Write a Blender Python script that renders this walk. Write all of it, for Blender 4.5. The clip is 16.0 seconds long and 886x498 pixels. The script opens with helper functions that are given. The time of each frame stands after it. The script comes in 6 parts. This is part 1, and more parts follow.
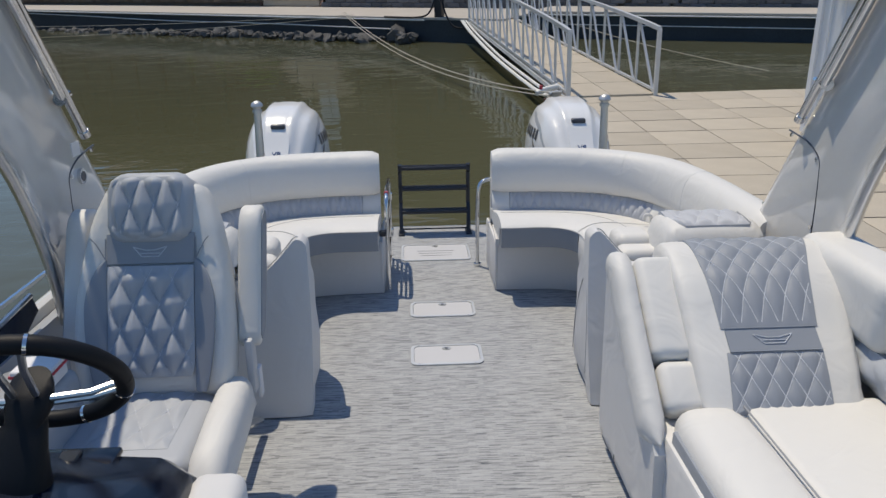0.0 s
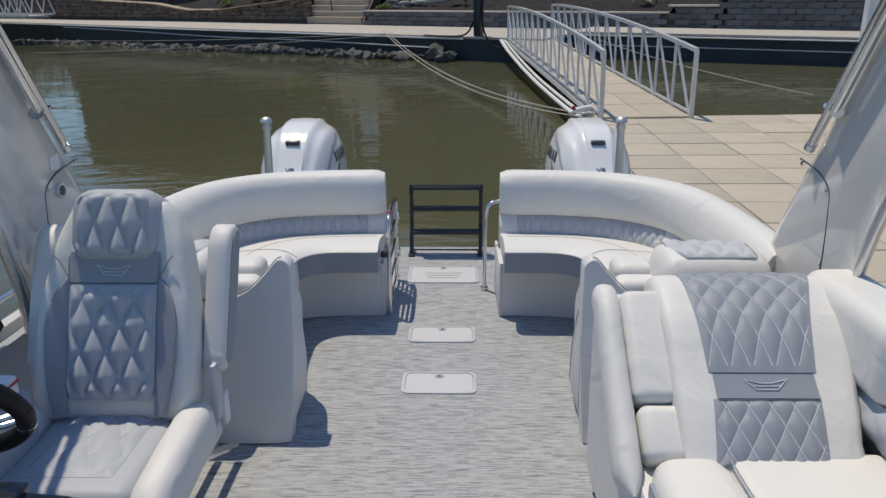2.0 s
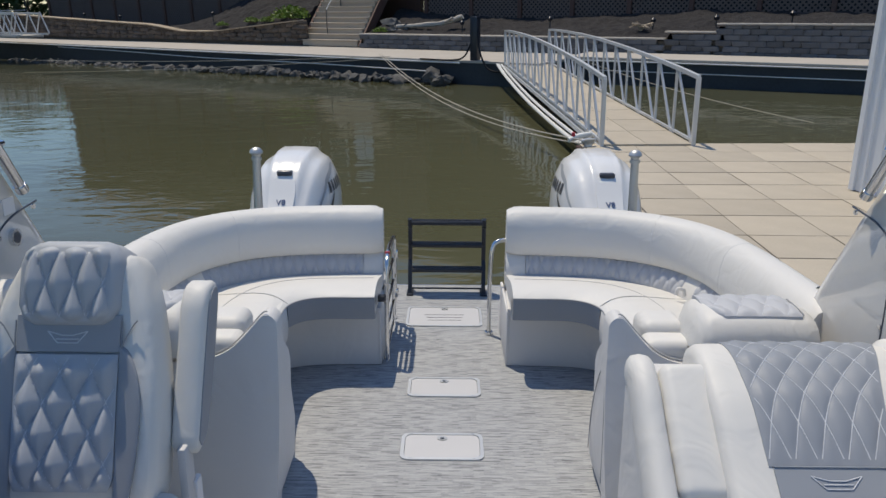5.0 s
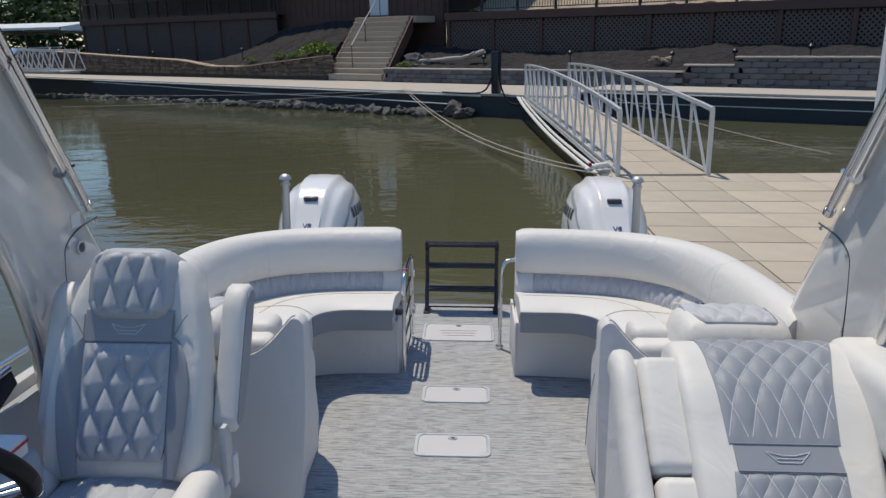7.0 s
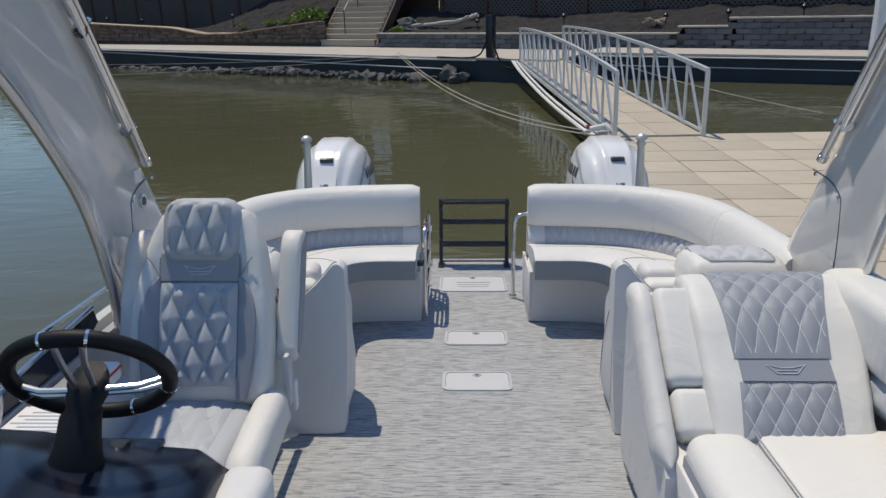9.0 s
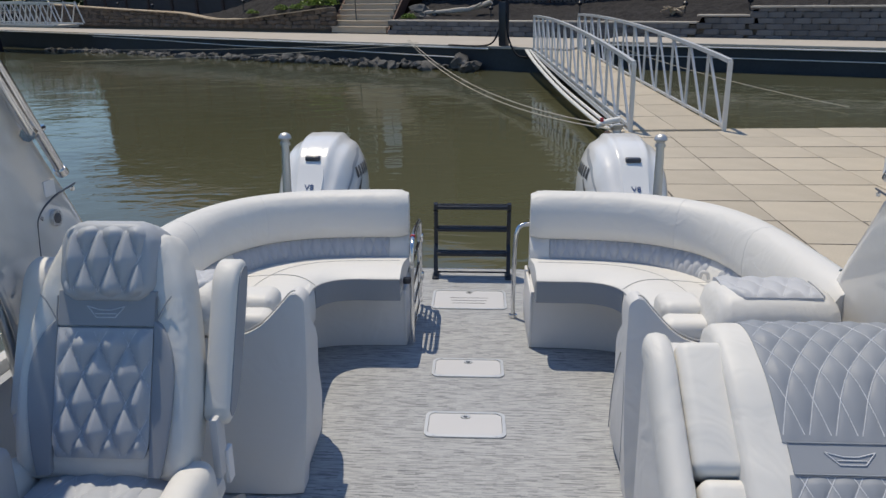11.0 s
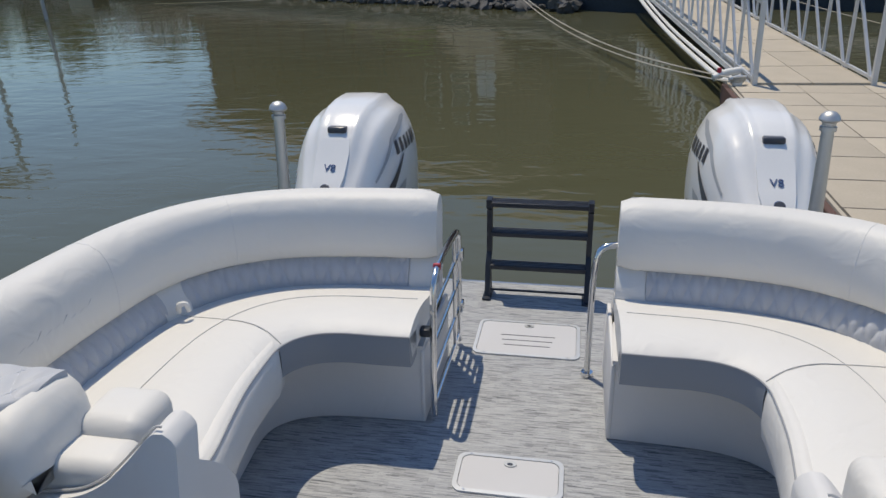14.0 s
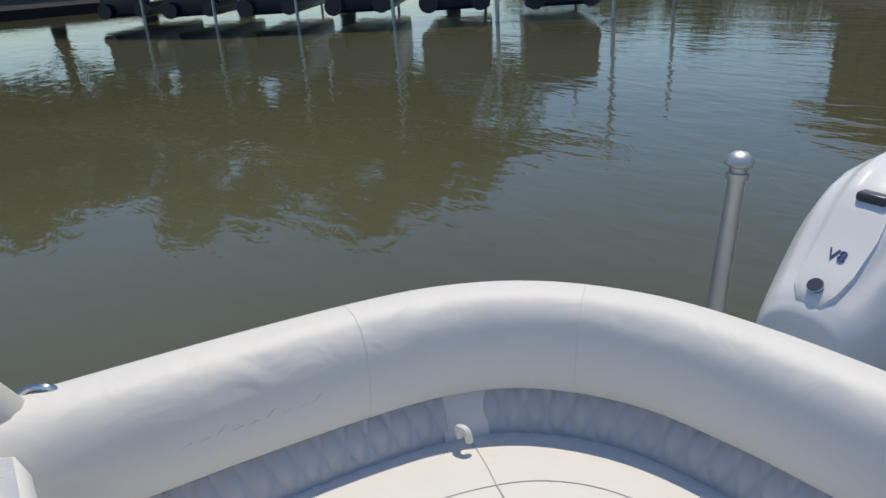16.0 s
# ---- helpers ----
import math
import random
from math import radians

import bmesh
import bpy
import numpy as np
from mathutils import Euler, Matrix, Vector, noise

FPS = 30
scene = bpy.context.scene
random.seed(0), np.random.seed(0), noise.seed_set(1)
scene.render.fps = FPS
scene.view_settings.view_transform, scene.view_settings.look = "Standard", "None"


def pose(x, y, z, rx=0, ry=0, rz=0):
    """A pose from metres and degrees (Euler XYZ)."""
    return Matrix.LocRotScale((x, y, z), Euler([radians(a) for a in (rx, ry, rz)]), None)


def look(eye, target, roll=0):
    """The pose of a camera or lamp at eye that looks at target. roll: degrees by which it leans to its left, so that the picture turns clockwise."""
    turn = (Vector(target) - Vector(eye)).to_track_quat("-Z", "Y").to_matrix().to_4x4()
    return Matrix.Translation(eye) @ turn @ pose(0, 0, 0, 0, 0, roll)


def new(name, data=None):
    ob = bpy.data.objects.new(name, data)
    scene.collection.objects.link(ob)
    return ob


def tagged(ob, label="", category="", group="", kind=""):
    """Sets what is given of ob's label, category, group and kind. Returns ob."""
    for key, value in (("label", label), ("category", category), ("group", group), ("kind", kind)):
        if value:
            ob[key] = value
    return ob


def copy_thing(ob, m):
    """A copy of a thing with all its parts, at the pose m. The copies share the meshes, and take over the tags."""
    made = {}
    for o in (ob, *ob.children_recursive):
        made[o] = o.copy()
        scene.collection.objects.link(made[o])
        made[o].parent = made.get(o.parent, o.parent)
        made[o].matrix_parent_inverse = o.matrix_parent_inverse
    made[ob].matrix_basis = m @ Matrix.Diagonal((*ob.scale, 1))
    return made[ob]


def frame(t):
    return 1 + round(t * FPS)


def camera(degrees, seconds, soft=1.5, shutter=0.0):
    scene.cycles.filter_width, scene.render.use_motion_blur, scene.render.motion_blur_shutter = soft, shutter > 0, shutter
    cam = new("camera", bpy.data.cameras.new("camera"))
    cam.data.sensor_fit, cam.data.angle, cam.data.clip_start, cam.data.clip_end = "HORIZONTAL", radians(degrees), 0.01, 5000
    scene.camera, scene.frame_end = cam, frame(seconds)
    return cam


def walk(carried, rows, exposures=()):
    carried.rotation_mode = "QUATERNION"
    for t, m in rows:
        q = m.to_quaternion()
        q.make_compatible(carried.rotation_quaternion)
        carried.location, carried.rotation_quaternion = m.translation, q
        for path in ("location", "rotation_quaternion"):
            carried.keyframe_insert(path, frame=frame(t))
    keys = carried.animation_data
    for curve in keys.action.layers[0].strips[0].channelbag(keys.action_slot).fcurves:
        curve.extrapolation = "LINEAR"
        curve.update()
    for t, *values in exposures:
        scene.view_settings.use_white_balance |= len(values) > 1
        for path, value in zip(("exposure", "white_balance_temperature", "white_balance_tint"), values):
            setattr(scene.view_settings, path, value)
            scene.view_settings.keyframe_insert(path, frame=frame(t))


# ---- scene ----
cam = camera(62.9, 16.0)
PATH = [
    (0, (-0.14, 0.088, 1.63), (-0.062, 1.976, 0.973), -0.8),
    (0.5, (-0.132, 0.05, 1.642), (-0.072, 1.947, 1.01), -0.1),
    (1, (-0.058, 0.075, 1.657), (-0.032, 1.977, 1.038), 0.2),
    (1.5, (0.038, 0.094, 1.646), (0.027, 1.998, 1.033), 0.0),
    (2, (0.066, 0.203, 1.62), (0.037, 2.107, 1.01), -0.2),
    (2.5, (0.031, 0.419, 1.629), (-0.007, 2.325, 1.027), -0.3),
    (3, (0.031, 0.551, 1.642), (0.006, 2.465, 1.062), 0.0),
    (3.2, (0.03, 0.565, 1.651), (0.018, 2.481, 1.079), 0.3),
    (5.3, (0.005, 0.531, 1.634), (-0.006, 2.453, 1.083), 0.4),
    (5.5, (-0.017, 0.529, 1.643), (-0.026, 2.453, 1.095), 1.0),
    (6, (-0.014, 0.48, 1.637), (-0.048, 2.41, 1.112), 0.8),
    (6.5, (0.022, 0.372, 1.648), (-0.038, 2.308, 1.152), 0.3),
    (7, (0.071, 0.218, 1.647), (-0.004, 2.16, 1.177), 0.1),
    (7.5, (0.026, 0.124, 1.667), (-0.049, 2.067, 1.199), 0.0),
    (8, (-0.034, 0.037, 1.674), (-0.106, 1.977, 1.194), -0.3),
    (8.5, (-0.064, -0.031, 1.653), (-0.121, 1.901, 1.14), -0.7),
    (9, (-0.069, -0.065, 1.64), (-0.124, 1.855, 1.082), -0.6),
    (9.2, (-0.068, -0.055, 1.629), (-0.122, 1.859, 1.054), -0.5),
    (11.3, (0.071, 0.593, 1.625), (-0.032, 2.502, 1.037), -0.2),
    (11.5, (0.1, 0.671, 1.617), (-0.024, 2.581, 1.038), -0.5),
    (12, (0.181, 0.879, 1.613), (0.008, 2.783, 1.028), -0.5),
    (12.5, (0.185, 1.076, 1.588), (-0.03, 2.967, 0.973), -0.3),
    (13, (0.131, 1.345, 1.563), (-0.118, 3.218, 0.905), -0.3),
    (13.5, (0.127, 1.552, 1.567), (-0.156, 3.403, 0.866), -0.8),
    (14, (0.161, 1.815, 1.56), (-0.181, 3.646, 0.832), -0.9),
    (14.5, (0.179, 2.074, 1.55), (-0.326, 3.86, 0.804), -0.7),
    (15, (0.111, 2.422, 1.511), (-0.649, 4.113, 0.761), -0.5),
    (15.5, (0.075, 2.759, 1.501), (-1.042, 4.238, 0.75), -0.5),
    (16, (0.013, 3.067, 1.518), (-1.525, 4.103, 0.769), -0.6),
]
BOAT = pose(0, 0, 0, -2.9, 1.5, 0)   # the moored boat sits stern-low with a slight list
walk(cam, [(t, BOAT @ look(eye, target, roll)) for t, eye, target, roll in PATH],
     exposures=[(0.0, -0.08, 7400, 8), (16.0, -0.04, 7400, 8)])

# ---- world and sun ----
SUN = Vector((-0.20, 0.33, 1.0)).normalized()
world = bpy.data.worlds.new("world")
scene.world = world
world.use_nodes = True
sky = world.node_tree.nodes.new("ShaderNodeTexSky")
sky.sky_type = "NISHITA"
sky.sun_disc = False
sky.dust_density, sky.air_density, sky.ozone_density = 0.0, 1.3, 8.0
sky.sun_elevation = math.asin(SUN.z)
sky.sun_rotation = math.atan2(SUN.x, SUN.y)
deep = world.node_tree.nodes.new("ShaderNodeMix")    # a clear, deep blue sky
deep.data_type, deep.blend_type = "RGBA", "MULTIPLY"
deep.inputs["Factor"].default_value = 1.0
deep.inputs["B"].default_value = (0.91, 0.98, 1.09, 1)
world.node_tree.links.new(sky.outputs[0], deep.inputs["A"])
world.node_tree.links.new(deep.outputs["Result"], world.node_tree.nodes["Background"].inputs[0])
world.node_tree.nodes["Background"].inputs[1].default_value = 0.12
sun_data = bpy.data.lights.new("sun", "SUN")
sun_data.energy, sun_data.angle, sun_data.color = 3.3, radians(0.6), (1.0, 0.94, 0.85)
new("sun", sun_data).matrix_world = look(SUN * 50, (0, 0, 0))


# ---- materials ----
def material(name, base, rough=0.5, metal=0.0, vary=0.12, scale=6.0, fine=60.0, bump=0.1, dist=0.002, coat=0.0, stretch=(1, 1, 1), dark=None, spec=0.5):
    """Base colour broken up at two scales, with fine relief."""
    m = bpy.data.materials.new(name)
    m.use_nodes = True
    nt = m.node_tree
    N, L = nt.nodes, nt.links
    p = N["Principled BSDF"]
    tc = N.new("ShaderNodeTexCoord")
    mp = N.new("ShaderNodeMapping")
    mp.inputs["Scale"].default_value = stretch
    L.new(tc.outputs["Object"], mp.inputs[0])
    n1, n2 = N.new("ShaderNodeTexNoise"), N.new("ShaderNodeTexNoise")
    for n, s in ((n1, scale), (n2, fine)):
        n.inputs["Scale"].default_value = s
        n.inputs["Detail"].default_value = 4
        L.new(mp.outputs[0], n.inputs["Vector"])
    add = N.new("ShaderNodeMath")
    add.operation = "ADD"
    L.new(n1.outputs[0], add.inputs[0])
    L.new(n2.outputs[0], add.inputs[1])
    mix = N.new("ShaderNodeMix")
    mix.data_type = "RGBA"
    half = N.new("ShaderNodeMath")
    half.operation = "MULTIPLY"
    half.inputs[1].default_value = 0.5
    L.new(add.outputs[0], half.inputs[0])
    L.new(half.outputs[0], mix.inputs["Factor"])
    lo = dark or tuple(max(0, c * (1 - vary * 2)) for c in base)
    hi = tuple(min(1, c * (1 + vary)) for c in base)
    mix.inputs["A"].default_value, mix.inputs["B"].default_value = (*lo, 1), (*hi, 1)
    L.new(mix.outputs["Result"], p.inputs["Base Color"])
    p.inputs["Roughness"].default_value, p.inputs["Metallic"].default_value = rough, metal
    p.inputs["Coat Weight"].default_value = coat
    p.inputs["Coat Roughness"].default_value = 0.05
    p.inputs["Specular IOR Level"].default_value = spec
    if bump:
        b = N.new("ShaderNodeBump")
        b.inputs["Strength"].default_value, b.inputs["Distance"].default_value = bump, dist
        L.new(n2.outputs[0], b.inputs["Height"])
        L.new(b.outputs[0], p.inputs["Normal"])
    return m


def by_piece(m, spread=0.25):
    """Every piece gets its own lightness."""
    nt = m.node_tree
    p = nt.nodes["Principled BSDF"]
    src = p.inputs["Base Color"].links[0].from_socket
    info = nt.nodes.new("ShaderNodeObjectInfo")
    rng = nt.nodes.new("ShaderNodeMapRange")
    rng.inputs["To Min"].default_value, rng.inputs["To Max"].default_value = 1 - spread, 1 + spread
    nt.links.new(info.outputs["Random"], rng.inputs[0])
    hsv = nt.nodes.new("ShaderNodeHueSaturation")
    nt.links.new(src, hsv.inputs["Color"])
    nt.links.new(rng.outputs[0], hsv.inputs["Value"])
    nt.links.new(hsv.outputs[0], p.inputs["Base Color"])
    return m


VINYL = material("white_vinyl", (0.685, 0.675, 0.65), 0.55, vary=0.02, scale=3, fine=420, bump=0.10, dist=0.001)
VINYL_SHELL = material("shell_vinyl", (0.66, 0.655, 0.65), 0.55, vary=0.02, scale=3, fine=420, bump=0.10, dist=0.001)
def soft_folds(m, scale, depth):
    """Shallow slack in stretched vinyl."""
    N, L = m.node_tree.nodes, m.node_tree.links
    p = N["Principled BSDF"]
    tc = N.new("ShaderNodeTexCoord")
    n = N.new("ShaderNodeTexNoise")
    n.inputs["Scale"].default_value, n.inputs["Detail"].default_value, n.inputs["Distortion"].default_value = scale, 2.0, 1.2
    L.new(tc.outputs["Object"], n.inputs["Vector"])
    b = N.new("ShaderNodeBump")
    b.inputs["Strength"].default_value, b.inputs["Distance"].default_value = 0.5, depth
    L.new(n.outputs[0], b.inputs["Height"])
    if p.inputs["Normal"].links:
        L.new(p.inputs["Normal"].links[0].from_socket, b.inputs["Normal"])
    L.new(b.outputs[0], p.inputs["Normal"])


soft_folds(VINYL, 7, 0.012)
soft_folds(VINYL_SHELL, 5, 0.016)
VINYL_GREY = material("pale_grey_vinyl", (0.41, 0.435, 0.475), 0.55, vary=0.03, scale=4, fine=420, bump=0.12, dist=0.001)
VINYL_PALE = material("pale_lumbar_vinyl", (0.48, 0.495, 0.525), 0.55, vary=0.03, scale=4, fine=420, bump=0.12, dist=0.001)
VINYL_MID = material("grey_vinyl", (0.27, 0.295, 0.335), 0.55, vary=0.03, scale=4, fine=420, bump=0.12, dist=0.001)
VINYL_DARK = material("slate_grey_vinyl", (0.25, 0.275, 0.31), 0.45, vary=0.04, scale=4, fine=420, bump=0.12, dist=0.001)
VINYL_WING = material("wing_grey_vinyl", (0.29, 0.31, 0.345), 0.55, vary=0.03, scale=4, fine=420, bump=0.12, dist=0.001)
SEAM = material("shadowed_seam", (0.52, 0.515, 0.51), 0.7, vary=0.05, bump=0)
THREAD = material("stitch_thread", (0.62, 0.64, 0.68), 0.7, vary=0.05, bump=0)
PIPING = material("dark_piping", (0.30, 0.31, 0.33), 0.5, vary=0.05, bump=0)
STEEL = material("polished_steel", (0.72, 0.72, 0.72), 0.14, 1.0, vary=0.04, bump=0)
ALU = material("brushed_aluminium", (0.62, 0.63, 0.64), 0.32, 1.0, vary=0.06, fine=150, bump=0.05)
POST = material("satin_aluminium", (0.55, 0.56, 0.56), 0.48, 0.85, vary=0.05, fine=150, bump=0.04)
BLACK = material("black_coated_metal", (0.014, 0.019, 0.030), 0.38, 0.0, vary=0.2, bump=0.1)
RUBBER = material("black_leather_grip", (0.007, 0.008, 0.011), 0.55, vary=0.2, fine=300, bump=0.3, dist=0.001, spec=0.25)
DASH = material("dark_gloss_dash", (0.010, 0.015, 0.030), 0.22, vary=0.2, bump=0.05)
GELCOAT = material("beige_gelcoat", (0.63, 0.615, 0.585), 0.06, vary=0.03, scale=2, bump=0.0, coat=0.6)
COWL = material("pearl_white_cowl", (0.77, 0.77, 0.765), 0.30, vary=0.02, scale=3, bump=0.0, coat=0.45)
COWL_GREY = material("grey_engine_paint", (0.40, 0.42, 0.45), 0.3, vary=0.03, bump=0.0, coat=0.5)
GRAPHIC = material("dark_decal", (0.06, 0.065, 0.08), 0.3, vary=0.1, bump=0)
DECAL_BLUE = material("blue_decal", (0.06, 0.10, 0.22), 0.3, vary=0.1, bump=0)
PLASTIC = material("grey_plastic_lid", (0.55, 0.55, 0.56), 0.5, vary=0.03, fine=300, bump=0.2, dist=0.001)
PAPER = material("printed_paper", (0.75, 0.74, 0.74), 0.6, vary=0.03, bump=0)
RED_INK = material("red_print", (0.50, 0.04, 0.06), 0.5, vary=0.05, bump=0)
ROPE = material("pale_rope", (0.45, 0.42, 0.36), 0.8, vary=0.15, fine=200, bump=0.4)
GALV = material("galvanised_steel", (0.60, 0.62, 0.64), 0.42, 0.35, vary=0.08, scale=4, fine=90, bump=0.1)
PVC = material("white_pipe", (0.72, 0.72, 0.70), 0.45, vary=0.06, bump=0.05)
CONCRETE = material("pale_concrete", (0.47, 0.43, 0.38), 0.85, vary=0.14, scale=1.2, fine=25, bump=0.3, dist=0.004)
PAVER = by_piece(material("sand_paver", (0.48, 0.425, 0.345), 0.85, vary=0.13, scale=3.2, fine=45, bump=0.3, dist=0.003), 0.07)
JOINT = material("dark_joint", (0.11, 0.095, 0.08), 0.9, vary=0.2, bump=0.2)
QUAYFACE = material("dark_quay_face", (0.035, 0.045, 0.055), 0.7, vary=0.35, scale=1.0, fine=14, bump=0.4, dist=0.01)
BLOCK = by_piece(material("split_block", (0.13, 0.132, 0.14), 0.9, vary=0.25, scale=5, fine=30, bump=0.8, dist=0.02), 0.25)
STONE = by_piece(material("field_stone", (0.16, 0.125, 0.10), 0.9, vary=0.3, scale=4, fine=25, bump=0.8, dist=0.02), 0.35)
ROCK = by_piece(material("shore_rock", (0.115, 0.112, 0.107), 0.85, vary=0.35, scale=3, fine=16, bump=0.8, dist=0.03), 0.4)
MULCH = material("dark_mulch", (0.022, 0.020, 0.022), 0.95, vary=0.6, scale=9, fine=16, bump=1.0, dist=0.06)
BROWN = material("brown_stained_wood", (0.115, 0.060, 0.048), 0.7, vary=0.2, scale=2, fine=20, bump=0.3, dist=0.004)
LATTICE = material("weathered_lattice", (0.15, 0.115, 0.105), 0.75, vary=0.2, scale=2, fine=20, bump=0.2)
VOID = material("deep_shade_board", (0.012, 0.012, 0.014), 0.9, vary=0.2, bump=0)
STEP = by_piece(material("tan_step", (0.45, 0.38, 0.30), 0.85, vary=0.12, scale=2, fine=25, bump=0.3, dist=0.004), 0.1)
SAND = material("sunlit_rubble", (0.55, 0.45, 0.34), 0.9, vary=0.35, scale=4, fine=14, bump=1.0, dist=0.1)
SIDING = material("white_metal_siding", (0.76, 0.78, 0.80), 0.4, vary=0.03, scale=1, bump=0.05)
LEAF = material("tree_leaf", (0.055, 0.105, 0.025), 0.6, vary=0.5, scale=0.6, fine=6, bump=0)
LIME = material("lime_shrub_leaf", (0.16, 0.26, 0.03), 0.6, vary=0.4, scale=6, fine=20, bump=0)
BARK = material("bark", (0.09, 0.07, 0.055), 0.9, vary=0.3, fine=20, bump=0.8, dist=0.02)
ROOFWHITE = material("white_metal_roof", (0.75, 0.77, 0.78), 0.4, vary=0.05, scale=0.5, bump=0)
HULL = material("navy_hull", (0.012, 0.018, 0.045), 0.3, vary=0.3, bump=0)
GLASS = bpy.data.materials.new("window_glass")
GLASS.use_nodes = True
g = GLASS.node_tree.nodes["Principled BSDF"]
g.inputs["Base Color"].default_value, g.inputs["Roughness"].default_value = (0.03, 0.035, 0.04, 1), 0.05


def woven_floor():
    m = material("woven_vinyl_floor", (0.36, 0.36, 0.365), 0.8, vary=0.06, scale=1.5, fine=300, bump=0.2, dist=0.001, spec=0.2)
    nt = m.node_tree
    N, L = nt.nodes, nt.links
    p = N["Principled BSDF"]
    tc = N.new("ShaderNodeTexCoord")
    total = None
    for w, h, bias in ((0.075, 0.0046, 0.0), (0.042, 0.0070, 0.0)):
        br = N.new("ShaderNodeTexBrick")
        br.offset, br.offset_frequency = 0.37, 2
        for key, val in (("Scale", 1.0), ("Mortar Size", 0.0005), ("Mortar Smooth", 0.5), ("Bias", bias), ("Brick Width", w), ("Row Height", h)):
            br.inputs[key].default_value = val
        br.inputs["Color1"].default_value, br.inputs["Color2"].default_value, br.inputs["Mortar"].default_value = (0, 0, 0, 1), (1, 1, 1, 1), (0.1, 0.1, 0.1, 1)
        L.new(tc.outputs["Object"], br.inputs["Vector"])
        if total is None:
            total = br.outputs["Color"]
        else:
            a = N.new("ShaderNodeMath")
            a.operation = "ADD"
            L.new(total, a.inputs[0])
            L.new(br.outputs["Color"], a.inputs[1])
            total = a.outputs[0]
    mp = N.new("ShaderNodeMapping")
    mp.inputs["Scale"].default_value = (7, 190, 1)
    L.new(tc.outputs["Object"], mp.inputs[0])
    n = N.new("ShaderNodeTexNoise")
    n.inputs["Scale"].default_value, n.inputs["Detail"].default_value = 1.0, 3.0
    L.new(mp.outputs[0], n.inputs["Vector"])
    r = N.new("ShaderNodeMapRange")
    r.inputs["From Min"].default_value, r.inputs["From Max"].default_value = 0.34, 0.60
    r.inputs["To Max"].default_value = 0.7
    L.new(n.outputs[0], r.inputs[0])
    a = N.new("ShaderNodeMath")
    a.operation = "ADD"
    L.new(total, a.inputs[0])
    L.new(r.outputs[0], a.inputs[1])
    total = a.outputs[0]
    ramp = N.new("ShaderNodeValToRGB")
    d = N.new("ShaderNodeMath")
    d.operation = "DIVIDE"
    d.inputs[1].default_value = 2.7
    L.new(total, d.inputs[0])
    L.new(d.outputs[0], ramp.inputs[0])
    e = ramp.color_ramp.elements
    e[0].position, e[0].color = 0.06, (0.10, 0.111, 0.126, 1)
    e[1].position, e[1].color = 0.80, (0.435, 0.447, 0.46, 1)
    mid = e.new(0.42)
    mid.color = (0.335, 0.345, 0.357, 1)
    L.new(ramp.outputs[0], p.inputs["Base Color"])
    b = N.new("ShaderNodeBump")
    b.inputs["Strength"].default_value, b.inputs["Distance"].default_value = 0.35, 0.0015
    L.new(d.outputs[0], b.inputs["Height"])
    L.new(b.outputs[0], p.inputs["Normal"])
    return m


def murky_water():
    m = bpy.data.materials.new("murky_water")
    m.use_nodes = True
    N, L = m.node_tree.nodes, m.node_tree.links
    p = N["Principled BSDF"]
    tc = N.new("ShaderNodeTexCoord")
    p.inputs["Roughness"].default_value, p.inputs["IOR"].default_value = 0.03, 1.33
    last = None
    for sx, sy, strength, dist, detail in ((0.35, 0.8, 0.28, 0.06, 2), (1.5, 3.4, 0.34, 0.020, 2), (7, 13, 0.18, 0.004, 2)):
        mp = N.new("ShaderNodeMapping")
        mp.inputs["Scale"].default_value = (sx, sy, 1)
        mp.inputs["Rotation"].default_value = (0, 0, 0.35)
        L.new(tc.outputs["Object"], mp.inputs[0])
        n = N.new("ShaderNodeTexNoise")
        n.inputs["Scale"].default_value, n.inputs["Detail"].default_value, n.inputs["Distortion"].default_value = 1.0, detail, 0.6
        L.new(mp.outputs[0], n.inputs["Vector"])
        b = N.new("ShaderNodeBump")
        b.inputs["Strength"].default_value, b.inputs["Distance"].default_value = strength, dist
        L.new(n.outputs[0], b.inputs["Height"])
        if last:
            L.new(last.outputs[0], b.inputs["Normal"])
        last = b
    L.new(last.outputs[0], p.inputs["Normal"])
    n = N.new("ShaderNodeTexNoise")
    n.inputs["Scale"].default_value, n.inputs["Detail"].default_value = 0.12, 4
    L.new(tc.outputs["Object"], n.inputs["Vector"])
    ramp = N.new("ShaderNodeValToRGB")
    e = ramp.color_ramp.elements
    e[0].position, e[0].color = 0.35, (0.074, 0.076, 0.044, 1)
    e[1].position, e[1].color = 0.70, (0.094, 0.095, 0.056, 1)
    L.new(n.outputs[0], ramp.inputs[0])
    L.new(ramp.outputs[0], p.inputs["Base Color"])
    return m


WOVEN = woven_floor()
WATER = murky_water()


# ---- builders ----
def mesh_from(bm, mat, sharp=38):
    bmesh.ops.remove_doubles(bm, verts=bm.verts, dist=1e-5)
    bmesh.ops.recalc_face_normals(bm, faces=bm.faces)
    me = bpy.data.meshes.new("mesh")
    bm.to_mesh(me)
    bm.free()
    for p in me.polygons:
        p.use_smooth = True
    me.set_sharp_from_angle(angle=radians(sharp))
    me.materials.append(mat)
    return me


def thing(name, label, category, at=(0, 0, 0), place=None, group="", kind=""):
    """An Empty at a thing's base; its parts are given in the coordinates of the place (boat or shore)."""
    ob = new(name)
    ob.matrix_basis = (place or Matrix()) @ Matrix.Translation(at)
    ob["base"] = list(at)
    return tagged(ob, label, category, group, kind)


